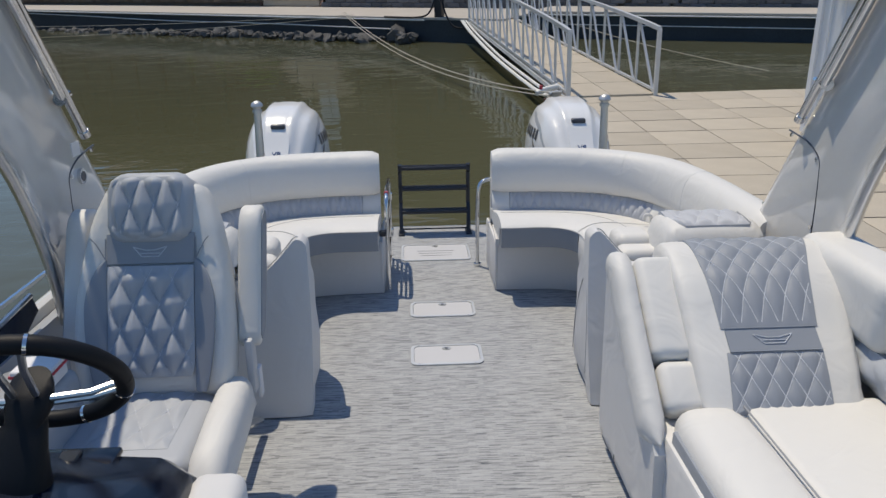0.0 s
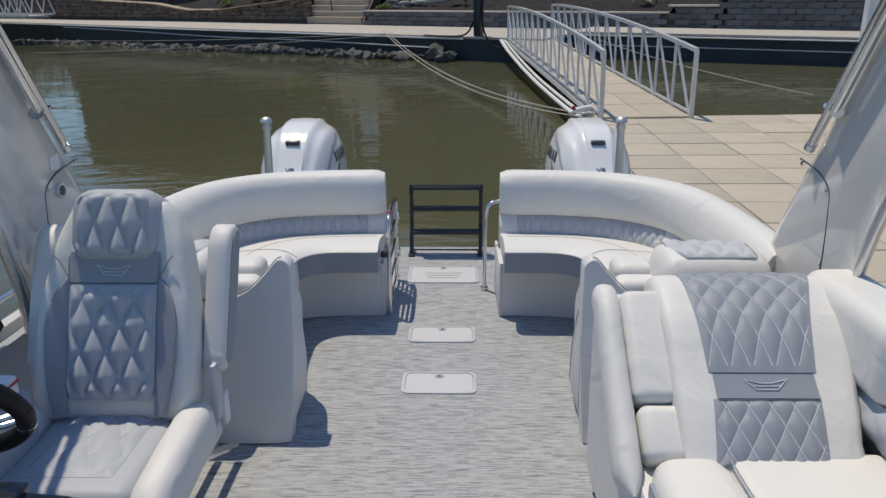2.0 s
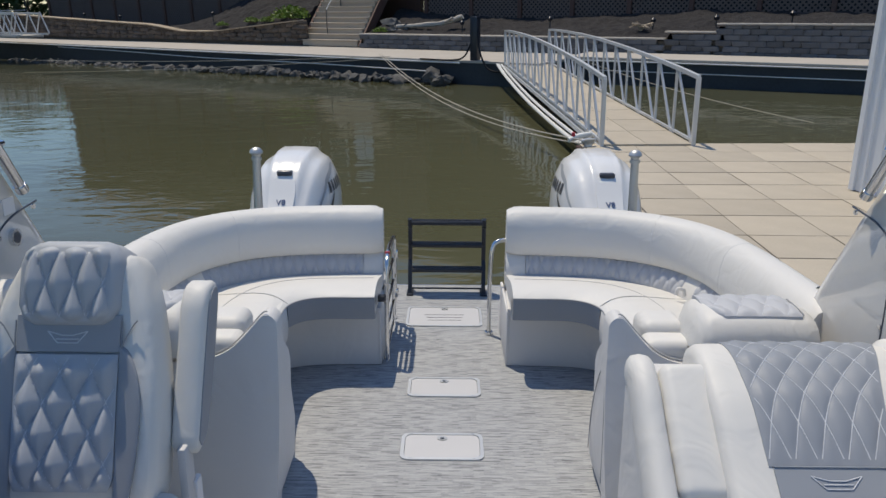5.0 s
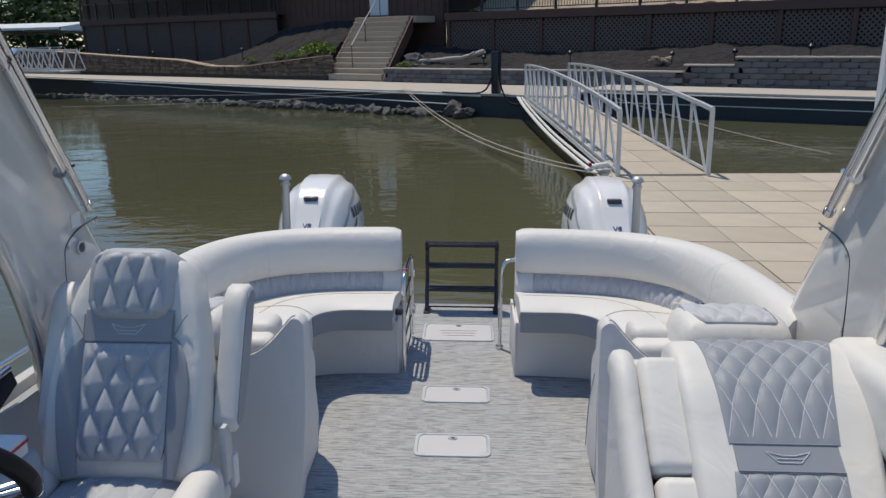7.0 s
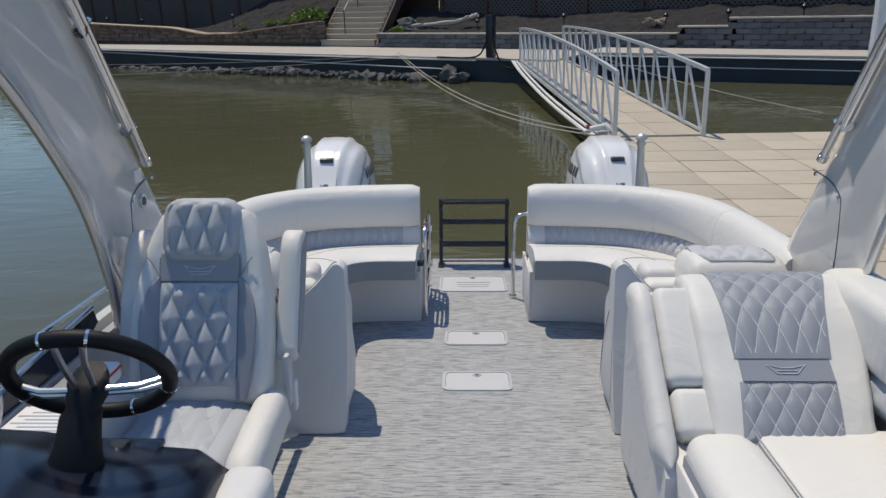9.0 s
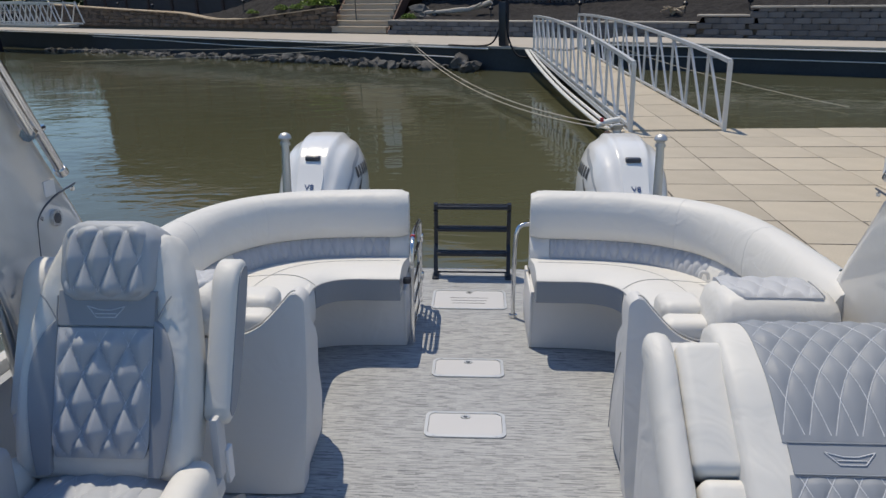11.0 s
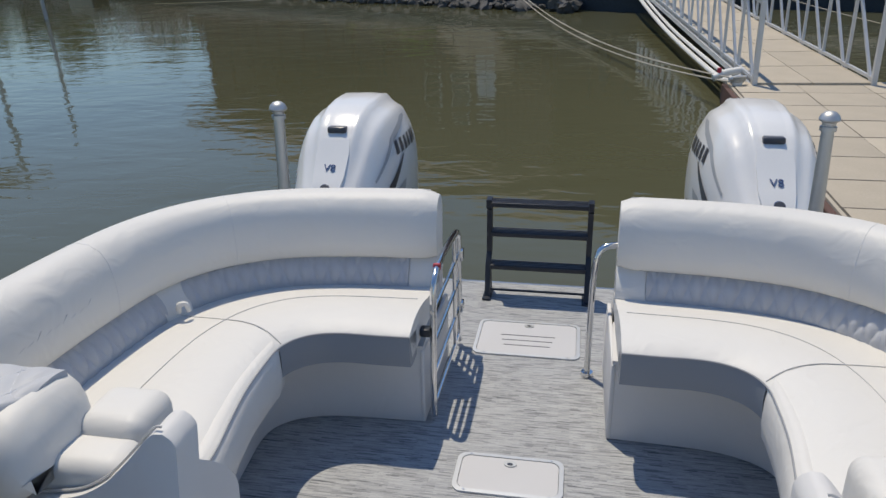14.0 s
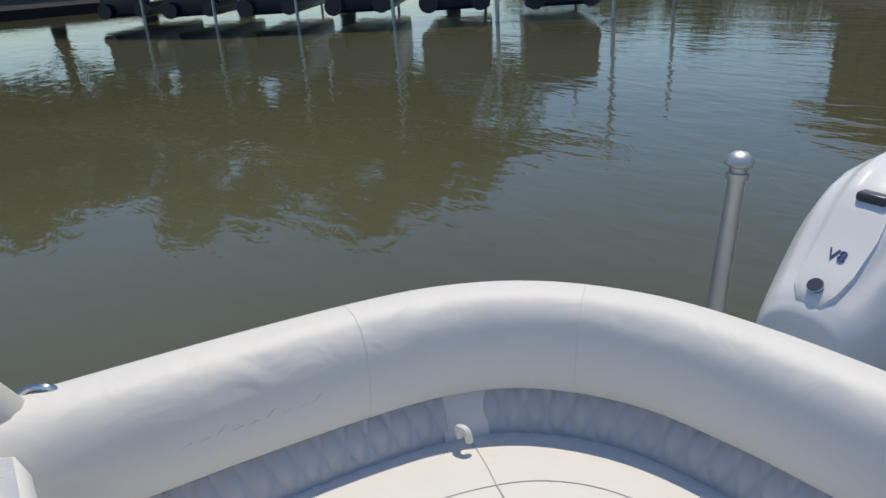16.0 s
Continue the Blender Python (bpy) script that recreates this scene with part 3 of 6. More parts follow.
# ---- boat: couch arm pods with quilted pads ----
def arm_pod(s):
    t = thing("couch_arm_pod", "white vinyl couch end pod with swooping padded armrest", "armrest", (s * 0.95, 2.9, 0), BOAT, "couch arm pods")
    # body: an S-shaped top between its inboard face and the side of the boat
    top = smooth_line([(0.572, 0.668, 0), (0.584, 0.700, 0), (0.606, 0.719, 0), (0.628, 0.717, 0), (0.666, 0.675, 0), (0.725, 0.615, 0), (0.787, 0.58, 0), (0.85, 0.567, 0), (0.90, 0.562, 0), (1.10, 0.56, 0), (1.30, 0.56, 0)], 4)
    crest = smooth_line([(0.584, 0.712, 0), (0.61, 0.700, 0), (0.666, 0.655, 0), (0.725, 0.600, 0), (0.787, 0.57, 0), (0.85, 0.56, 0), (0.90, 0.555, 0), (1.10, 0.55, 0), (1.30, 0.55, 0)], 4)
    def ring(y, inset, drop):
        sink = (0.66 - drop) / 0.66
        low = [(0.60 + inset, 0.004), (0.578 + inset, 0.10 * sink), (0.572 + inset, 0.35 * sink), (0.582 + inset, 0.55 * sink)]
        back = max(0.0, min(1.0, (3.16 - y) / 0.43))
        slope = lambda z: y + back * 0.25 * z
        return [Vector((s * x, slope(z), z)) for x, z in low] + [Vector((s * max(p.x, 0.58 + inset), slope(p.y - drop), p.y - drop)) for p in crest] + [Vector((s * 1.30, y, 0.004))]
    ys = [(2.722, 0.02, 0.08), (2.730, 0.006, 0.07), (2.75, 0.0, 0.07), (2.85, 0.0, 0.11), (2.94, 0.0, 0.155), (3.02, 0.002, 0.205), (3.08, 0.008, 0.26), (3.13, 0.022, 0.32), (3.16, 0.05, 0.37)]
    part("body", loft([ring(*r) for r in ys]), VINYL_SHELL, t, "pale vinyl moulded body", sharp=30)
    tl = along(top, 40)
    def face(u, v):
        i = min(int(u * 39), 38)
        p = tl[i].lerp(tl[i + 1], u * 39 - i)
        x, z = max(p.x, 0.580), (p.y - 0.006) * (1 - v) + 0.006 * v
        x -= 0.010 * math.sin(math.pi * min(1, z / 0.7)) * (1 - u) ** 6
        curl = 0.016 * max(0.0, 1 - (x - 0.572) / 0.115) ** 2.2
        return Vector((s * x, 2.70 + 0.25 * z + curl, z))
    part("front_panel", surface(face, 90, 30, 0.085, (0, 1, 0)), VINYL_SHELL, t, "smooth pale vinyl front panel", sharp=42)
    pipe_on("piping", [Vector((s * p.x, 2.716 + 0.25 * p.y, p.y + 0.001)) for p in top[9:34]], 0.003, SEAM, t)
    if s > 0:
        pipe_on("side_seam", [Vector((s * x, y, z)) for x, y, z in smooth_line([(0.575, 2.82, 0.10), (0.570, 2.82, 0.35), (0.575, 2.88, 0.50), (0.578, 2.96, 0.47), (0.573, 3.03, 0.30), (0.574, 3.06, 0.10)], 4)], 0.002, PIPING, t)
    # armrest cushion in the dip
    part("arm_cushion", rbox(*sorted((s * 0.71, s * 0.93)), 2.866, 2.985, 0.30, 0.632, 0.036, 5), VINYL, t, "white vinyl arm cushion")
    part("arm_cushion", rbox(*sorted((s * 0.72, s * 0.885)), 2.965, 3.13, 0.20, 0.664, 0.040, 5), VINYL, t, "white vinyl arm cushion")
    # taller outer pad with its quilted top
    prof = [(2.79, 0.59), (2.775, 0.625), (2.78, 0.685), (2.80, 0.725), (2.83, 0.744), (2.87, 0.754), (2.92, 0.757), (2.985, 0.752), (3.028, 0.738), (3.042, 0.70), (3.042, 0.58)]
    rings = []
    for x, k, up in ((0.855, 0.72, -0.10), (0.862, 0.86, -0.05), (0.88, 0.95, -0.018), (0.91, 1.0, 0.0), (1.0, 1.0, 0.003), (1.12, 1.0, 0.003), (1.22, 1.0, 0.0), (1.265, 0.97, -0.02), (1.285, 0.86, -0.06)):
        rings.append([Vector((s * x, 2.90 + (y - 2.90) * k, 0.64 + max(-0.05, (z - 0.64) * (1 if k > 0.9 else k) + (up if z > 0.66 else 0)))) for y, z in prof])
    pad = part("outer_pad", loft(rings), VINYL, t, "white vinyl outer arm pad", sharp=55)
    def quilt(u, v, puff):
        y = 2.822 + 0.200 * v
        if u < 0.18:
            y += 0.10 * (1 - u / 0.18) ** 2 * (1 - v)
        return Vector((s * (0.905 + 0.31 * u), y, 0.749 + 0.010 * math.sin(math.pi * v) ** 0.5 + 0.011 * puff))
    quilted("quilted_top", quilt, 3.6, 1.2, t, VINYL_PALE, 0.02, (0, 0, -1), "grey diamond-quilted top panel", 16, 20)
    pipe_on("piping", [Vector((s * x, y, z)) for x, y, z in smooth_line([(0.92, 2.95, 0.755), (0.925, 2.91, 0.754), (0.955, 2.855, 0.750), (1.02, 2.832, 0.746), (1.20, 2.828, 0.748), (1.222, 2.86, 0.754), (1.224, 2.97, 0.757)], 5)], 0.003, PIPING, pad)
    return t


pod_l, pod_r = arm_pod(-1), arm_pod(1)


# ---- boat: side walls ----
for s in (-1, 1):
    outline = [(1.365, 0.0), (1.40, 0.0), (1.40, 0.62), (1.365, 0.62)]
    setting("side_panel", loft([[Vector((s * x, y, z)) for x, z in outline] for y in (-2.1, 3.2)]), COWL_GREY, "grey inner side panel of the boat", "side panel", BOAT)
    setting("gunwale_rail", tube([Vector((s * 1.475, y, 0.708)) for y in (-2.1, 0, 2, 3.44)], 0.010, 8), STEEL, "polished steel rail along the boat side", "rail", BOAT)


# ---- boat: captain's chair ----
def pad_shape(outline, y0, y1, r, lean=None, dome=0.0):
    """A cushion with an outline in x and z, its front towards -y, rounded over at both faces."""
    c = sum((Vector((x, 0, z)) for x, z in outline), Vector()) / len(outline)
    rings = []
    for k, y in ((1 - 3.2 * r, y0), (1 - 1.4 * r, y0 + 0.18 * r), (1 - 0.4 * r, y0 + 0.5 * r), (1, y0 + 1.0 * r), (1, y1 - r * 0.6), (1 - 0.5 * r, y1)):
        rings.append([Vector((c.x + (x - c.x) * k, y, c.z + (z - c.z) * k)) for x, z in outline])
    bm = loft(rings)
    if lean is not None:
        bmesh.ops.transform(bm, matrix=lean, verts=bm.verts)
    return bm


def captain_chair():
    cx = -0.967
    t = thing("captain_chair", "white and grey vinyl captain chair with diamond-quilted back", "chair", (cx, 2.2, 0), BOAT)
    lean = Matrix.Translation((0, 2.11, 0.45)) @ pose(0, 0, 0, -21, 0, 0) @ Matrix.Translation((0, -2.20, -0.45))
    half = [(0.0, 0.455), (0.16, 0.455), (0.208, 0.468), (0.237, 0.52), (0.243, 0.62), (0.240, 0.73), (0.229, 0.84), (0.196, 1.01), (0.168, 1.085), (0.146, 1.125), (0.11, 1.138), (0.0, 1.142)]
    line = smooth_line([(x, z, 0) for x, z in half], 3)
    outline = [(cx + p.x, p.y) for p in line] + [(cx - p.x, p.y) for p in line[-2:0:-1]]
    def wrap(bm):
        for dx in (-0.25, -0.225, -0.20, -0.175, -0.15, -0.135, 0.135, 0.15, 0.175, 0.20, 0.225, 0.25):
            bmesh.ops.bisect_plane(bm, geom=bm.verts[:] + bm.edges[:] + bm.faces[:], plane_co=(cx + dx, 0, 0), plane_no=(1, 0, 0))
        for v in bm.verts:
            v.co.y -= 0.055 * min(1.1, max(0.0, abs(v.co.x - cx) - 0.135) / 0.13) ** 1.6
        return bm
    part("back_shell", wrap(pad_shape(outline, 2.20, 2.36, 0.055, lean)), VINYL, t, "white vinyl back shell", sharp=50)
    # grey side wings on the back
    for s in (-1, 1):
        def wing(u, v, s=s):
            z = 0.478 + 0.415 * v
            reach = 0.066 * math.sin(math.pi * min(1.0, 0.10 + 0.62 * v if v < 0.6 else 0.472 + 0.528 * (v - 0.6) / 0.4)) ** 0.55
            x = 0.134 + max(0.002, reach) * u
            y = 2.190 + (0.055 - math.sqrt(max(0.0, 0.055 ** 2 - max(0.0, x - 0.211) ** 2)))
            return lean @ Vector((cx + s * x, y - 0.005 * math.sin(math.pi * min(1, u * 1.02)) ** 0.5, z))
        part("side_wing", wrap(surface(wing, 24, 40, 0.02, (0, 1, 0))), VINYL_WING, t, "slate grey side wing", sharp=60)
        edge = smooth_line([(0.140, 0.475, 0), (0.140, 0.62, 0), (0.140, 0.82, 0), (0.139, 0.96, 0)], 3)
        bm = tube([lean @ Vector((cx + s * p.x, 2.193, p.y)) for p in edge], 0.0024, 6)
        part("piping", bm, PIPING, t)
        bm = tube([lean @ Vector((cx + s * x, 2.192, z)) for x, z in ((0.140, 0.895), (0.155, 0.925), (0.168, 0.948), (0.182, 0.965))], 0.002, 6)
        part("piping", wrap(bm), PIPING, t)
    # lower quilted panel
    def panel(name, x0, x1, z0, z1, nx, nz, y, bulge, label, dv0=0.0, rounded=False, high=0.030):
        def f(u, v, puff):
            x, z = x0 + (x1 - x0) * u, z0 + (z1 - z0) * v
            if v < 0.2:
                x = cx + (x - cx) * (1 - 0.10 * (1 - v / 0.2) ** 3)
            h = bulge * math.sin(math.pi * min(max(u, .03), .97)) ** 0.4 * math.sin(math.pi * min(max(v, .02), .98)) ** 0.3
            r = 0.0
            if rounded:
                e = min(0.045, max(0.0, z0 + 0.045 - z, z - z1 + 0.045))
                x = cx + (x - cx) * (0.079 + math.sqrt(0.002025 - e * e)) / 0.124
                d = min(0.047, math.hypot(max(0, abs(x - cx) - 0.08), max(0, z0 + 0.042 - z, z - z1 + 0.042)))
                r = 0.05 - math.sqrt(0.0025 - d * d)
            return lean @ Vector((x, y + r - h - high * puff, z))
        return quilted(name, f, nx, nz, t, VINYL_GREY, 0.03, (0, 1, 0), label, 18, 26, dv0, power=0.75)
    panel("quilted_panel", cx - 0.133, cx + 0.133, 0.525, 0.872, 3.3, 2.24, 2.190, 0.008, "grey diamond-quilted back panel", 0.54, high=0.024)
    part("badge_strip", pad_shape([(cx - 0.137, 0.878), (cx + 0.137, 0.878), (cx + 0.137, 0.975), (cx - 0.137, 0.975)], 2.189, 2.215, 0.012, lean), VINYL_WING, t, "plain grey strip")
    part("headrest", pad_shape([(cx + x, z) for x, z in ((-0.120, 0.962), (-0.09, 0.945), (0.09, 0.945), (0.120, 0.962), (0.133, 0.995), (0.133, 1.11), (0.121, 1.143), (0.088, 1.164), (-0.088, 1.164), (-0.121, 1.143), (-0.133, 1.11), (-0.133, 0.995))], 2.166, 2.31, 0.05, lean), VINYL_GREY, t, "grey vinyl headrest", sharp=50)
    panel("headrest_quilting", cx - 0.124, cx + 0.124, 0.950, 1.158, 3.4, 1.15, 2.168, 0.006, "grey diamond quilting", 0.40, True, 0.024)
    # embroidered badge as plain strokes
    bars = [(-0.052, 0.932, -0.015, 0.922), (0.052, 0.932, 0.015, 0.922), (-0.052, 0.932, -0.026, 0.902), (0.052, 0.932, 0.026, 0.902), (-0.026, 0.902, 0.026, 0.902), (-0.03, 0.912, 0.03, 0.912), (-0.015, 0.922, 0.015, 0.922)]
    for a, b, c, d in bars:
        part("embroidery", tube([lean @ Vector((cx + a, 2.188, b)), lean @ Vector((cx + c, 2.188, d))], 0.0016, 5), THREAD, t)
    # seat cushion with quilted middle and bolsters
    part("seat", rbox(cx - 0.20, cx + 0.20, 1.76, 2.24, 0.34, 0.455, 0.045, 4), VINYL_GREY, t, "grey vinyl seat cushion")
    def sq(u, v, puff):
        return Vector((cx - 0.125 + 0.25 * u, 1.84 + 0.33 * v, 0.456 + 0.012 * puff))
    quilted("seat_quilting", sq, 2.6, 1.7, t, VINYL_GREY, 0.02, (0, 0, -1), "grey quilted seat middle")
    for s in (-1, 1):
        rings = []
        for y, z, w, h in ((1.68, 0.385, 0.040, 0.05), (1.70, 0.40, 0.052, 0.075), (1.78, 0.43, 0.056, 0.088), (1.95, 0.445, 0.056, 0.088), (2.08, 0.45, 0.055, 0.088), (2.17, 0.445, 0.05, 0.08), (2.20, 0.435, 0.034, 0.055)):
            x = cx + s * (0.245 + 0.02 * (2.2 - y))
            rings.append([Vector((x + w * math.copysign(abs(math.cos(a)) ** 0.7, math.cos(a)), y, z - 0.03 + h * math.copysign(abs(math.sin(a)) ** 0.7, math.sin(a)))) for a in (math.tau * k / 20 for k in range(20))])
        part("seat_bolster", loft(rings), VINYL, t, "white vinyl seat bolster", sharp=60)
    part("seat_shell", rbox(cx - 0.27, cx + 0.27, 1.80, 2.32, 0.29, 0.36, 0.03, 2), VINYL_SHELL, t)
    # flip-up armrests
    for s in (-1, 1):
        x = cx + s * 0.280
        side = smooth_line([(0.0, 0.58, 0), (-0.004, 0.70, 0), (-0.004, 0.88, 0), (0.0, 0.935, 0), (0.022, 0.965, 0), (0.062, 0.972, 0), (0.100, 0.955, 0), (0.118, 0.90, 0), (0.120, 0.75, 0), (0.108, 0.62, 0), (0.080, 0.565, 0), (0.03, 0.555, 0)], 3)
        def arm(o, k):
            return [Vector((x + o, 2.235 + 0.06 + (p.x - 0.06) * k + 0.46 * (p.y - 0.56), 0.765 + (p.y - 0.765) * (1 - (1 - k) * 0.3))) for p in side]
        a = part("armrest", loft([arm(o, k) for o, k in ((-0.037, 0.76), (-0.034, 0.90), (-0.026, 1.0), (0.026, 1.0), (0.034, 0.90), (0.037, 0.76))]), VINYL, t, "white vinyl armrest folded up", sharp=55)
        part("grey_inlay", loft([[Vector((q.x + s * d, q.y, q.z)) for q in arm(0.0, 0.70)] for d in (0.026, 0.040)]), VINYL_MID, a, "slate grey inlay")
        dy = 0.02
        part("arm_bracket", rbox(x - 0.012, x + 0.012, 2.20 + dy, 2.26 + dy, 0.40, 0.59, 0.006, 2), PLASTIC, t)
    # pedestal
    part("pedestal", loft([[Vector((cx + r * math.cos(a), 2.1 + r * math.sin(a), z)) for a in (math.tau * k / 20 for k in range(20))] for r, z in ((0.17, 0.004), (0.16, 0.02), (0.07, 0.035), (0.055, 0.06), (0.055, 0.30))]), ALU, t, "aluminium pedestal")
    for dx in (0.12, 0.20):
        part("slide_lever", tube([(cx + dx - 0.03, 2.30, 0.20), (cx + dx - 0.01, 2.52, 0.10), (cx + dx, 2.60, 0.06)], 0.016, 8), STEEL, t, "steel lever")
    part("hang_tag", rbox(cx + 0.285, cx + 0.30, 2.26, 2.30, 0.36, 0.47, 0.003, 1), PAPER, t, "paper hang tag")
    return t


captain_chair()


# ---- boat: companion lounge ----
def lounge():
    t = thing("companion_lounge", "white vinyl reclined lounge with slate diamond-quilted back", "lounge seat", (1.0, 1.8, 0), BOAT)
    part("base_panel", rbox(0.565, 1.36, 0.30, 2.52, 0.004, 0.42, 0.02, 2), VINYL_SHELL, t, "pale vinyl base")
    part("base_panel", loft([[Vector((x, y, z)) for y, z in ((2.10, 0.40), (2.50, 0.40), (2.50, 0.66), (2.46, 0.74), (2.36, 0.72))] for x in (0.60, 1.20)]), VINYL_SHELL, t, "pale vinyl back shell")
    pipe_on("side_seam", [(0.562, 2.30, 0.02), (0.562, 2.30, 0.40)], 0.002, PIPING, t)
    # reclined back, running up from the seat and over its top
    prof = smooth_line([(1.86, 0.47, 0), (1.95, 0.565, 0), (2.06, 0.655, 0), (2.18, 0.755, 0), (2.26, 0.798, 0), (2.33, 0.826, 0), (2.40, 0.828, 0), (2.45, 0.80, 0), (2.47, 0.74, 0)], 4)
    def body(x, k):
        c = Vector((2.30, 0.60, 0))
        return [Vector((x, c.x + (p.x - c.x) * k, c.y + (p.y - c.y) * k)) for p in prof] + [Vector((x, 2.46, 0.50)), Vector((x, 2.0, 0.44))]
    flare = loft([body(x, k) for x, k in ((0.690, 0.86), (0.696, 0.95), (0.712, 0.99), (0.745, 1.0), (1.12, 1.0), (1.15, 0.99), (1.170, 0.95), (1.176, 0.86))])
    for v in flare.verts:
        if v.co.x > 1.1:
            v.co.x += 0.075 * min(1.0, max(0.0, (v.co.z - 0.52) / 0.28))
    part("backrest", flare, VINYL, t, "white vinyl backrest", sharp=60)
    n = len(prof)
    def on_back(a, h):
        i = min(int(a), n - 2)
        p = prof[i].lerp(prof[i + 1], a - i)
        d = (prof[i + 1] - prof[i]).normalized()
        return Vector((0, p.x - d.y * h * 1, p.y + d.x * h))
    def quilt(a0, a1, w0, w1, nx, nz, h0, depth, label):
        def f(u, v, puff):
            w = w0 + (w1 - w0) * v
            p = on_back(a0 + (a1 - a0) * v, h0 + depth * puff)
            return Vector((0.940 - 0.026 * max(0, 1 - (a0 + (a1 - a0) * v) / 7) + (w1 - w0) * 0.40 * v * (w1 > w0) + w * (u - 0.5), p.y, p.z))
        return quilted("quilted_panel", f, nx, nz, t, VINYL_MID, 0.03, (0, 0.6, -0.8), label, 18, 24, power=0.6)
    quilt(0.4, 5.9, 0.300, 0.295, 4.7, 1.7, 0.003, 0.008, "slate grey diamond-quilted lower panel")
    quilt(8.1, 27.0, 0.302, 0.440, 4.8, 3.5, 0.003, 0.008, "slate grey diamond-quilted upper panel")
    def strip(u, v):
        p = on_back(5.95 + 2.1 * v, 0.006)
        return Vector((0.940 + 0.282 * (u - 0.5), p.y, p.z))
    part("badge_strip", surface(strip, 4, 6, 0.02, (0, 0.6, -0.8)), VINYL_MID, t, "plain slate strip")
    for a in (5.92, 8.05):
        pipe_on("piping", [Vector((0.940 + 0.282 * (k / 6 - 0.5), on_back(a, 0.008).y, on_back(a, 0.008).z)) for k in range(7)], 0.0018, VINYL_MID, t)
    for x0, a, x1, b in ((-0.060, 7.45, -0.018, 7.15), (0.060, 7.45, 0.018, 7.15), (-0.018, 7.15, 0.018, 7.15), (-0.060, 7.45, -0.03, 6.6), (0.060, 7.45, 0.03, 6.6), (-0.03, 6.6, 0.03, 6.6), (-0.035, 6.9, 0.035, 6.9)):
        p, q = on_back(a, 0.008), on_back(b, 0.008)
        part("embroidery", tube([(0.940 + x0, p.y, p.z), (0.940 + x1, q.y, q.z)], 0.0014, 5), THREAD, t)
    # outer wing: sweeps from the top of the back down to the seat
    wing = smooth_line([(2.44, 0.77, 0), (2.36, 0.812, 0), (2.27, 0.785, 0), (2.17, 0.70, 0), (2.06, 0.61, 0), (1.96, 0.53, 0), (1.88, 0.465, 0), (1.83, 0.415, 0)], 4)
    rings = []
    for i, p in enumerate(wing):
        k = min(1, (i + 0.6) / 3, (len(wing) - i - 0.4) / 5)
        d = (wing[min(i + 1, len(wing) - 1)] - wing[max(i - 1, 0)]).normalized()
        nrm = Vector((d.y, -d.x, 0)) * -1
        rings.append([Vector((0.546 + 0.040 * k * math.copysign(abs(math.cos(a)) ** 0.7, math.cos(a)), p.x - nrm.x * (0.05 * k * (math.sin(a) - 1)), p.y + 0.055 * k * (math.sin(a) - 1))) for a in (math.tau * j / 16 for j in range(16))])
    part("outer_wing", loft(rings), VINYL, t, "white vinyl outer wing", sharp=60)
    part("wing_panel", loft([[Vector((x, p.x, z)) for x, z in ((0.532, p.y - 0.04), (0.575, p.y - 0.04), (0.575, 0.10), (0.540, 0.10))] for p in wing]), VINYL_SHELL, t)
    # inner arm pads
    tilt = pose(0, 0, 0, 39, 0, 0)
    def pad(x0, x1, y, z, length, thick, label):
        m = Matrix.Translation((0, y, z)) @ tilt
        return part("arm_pad", rbox(x0, x1, 0, length, -thick, 0, 0.032, 5, turn=m), VINYL, t, label)
    pad(0.582, 0.728, 2.03, 0.590, 0.365, 0.11, "white vinyl upper arm pad")
    pad(0.588, 0.726, 1.90, 0.478, 0.165, 0.10, "white vinyl lower arm pad")
    # seat with its bolster
    part("seat", rbox(0.80, 1.24, 0.35, 1.93, 0.38, 0.495, 0.035, 4), VINYL, t, "white vinyl seat cushion")
    rings = []
    for y, k in ((0.35, 0.9), (0.6, 1), (1.2, 1), (1.7, 1), (1.82, 0.97), (1.88, 0.85), (1.91, 0.6), (1.92, 0.3)):
        rings.append([Vector((0.70 + 0.115 * k * math.copysign(abs(math.cos(a)) ** 0.6, math.cos(a)), y, 0.425 + 0.085 * k * math.copysign(abs(math.sin(a)) ** 0.75, math.sin(a)))) for a in (math.tau * j / 24 for j in range(24))])
    part("seat_bolster", loft(rings), VINYL, t, "white vinyl seat bolster", sharp=60)
    part("bolster_side", rbox(0.579, 0.60, 0.36, 1.84, 0.36, 0.455, 0.01, 2), VINYL_MID, t, "slate grey bolster side")
    pipe_on("piping", [(0.80, 0.4, 0.500), (0.80, 1.88, 0.500)], 0.003, PIPING, t)
    return t


lounge()


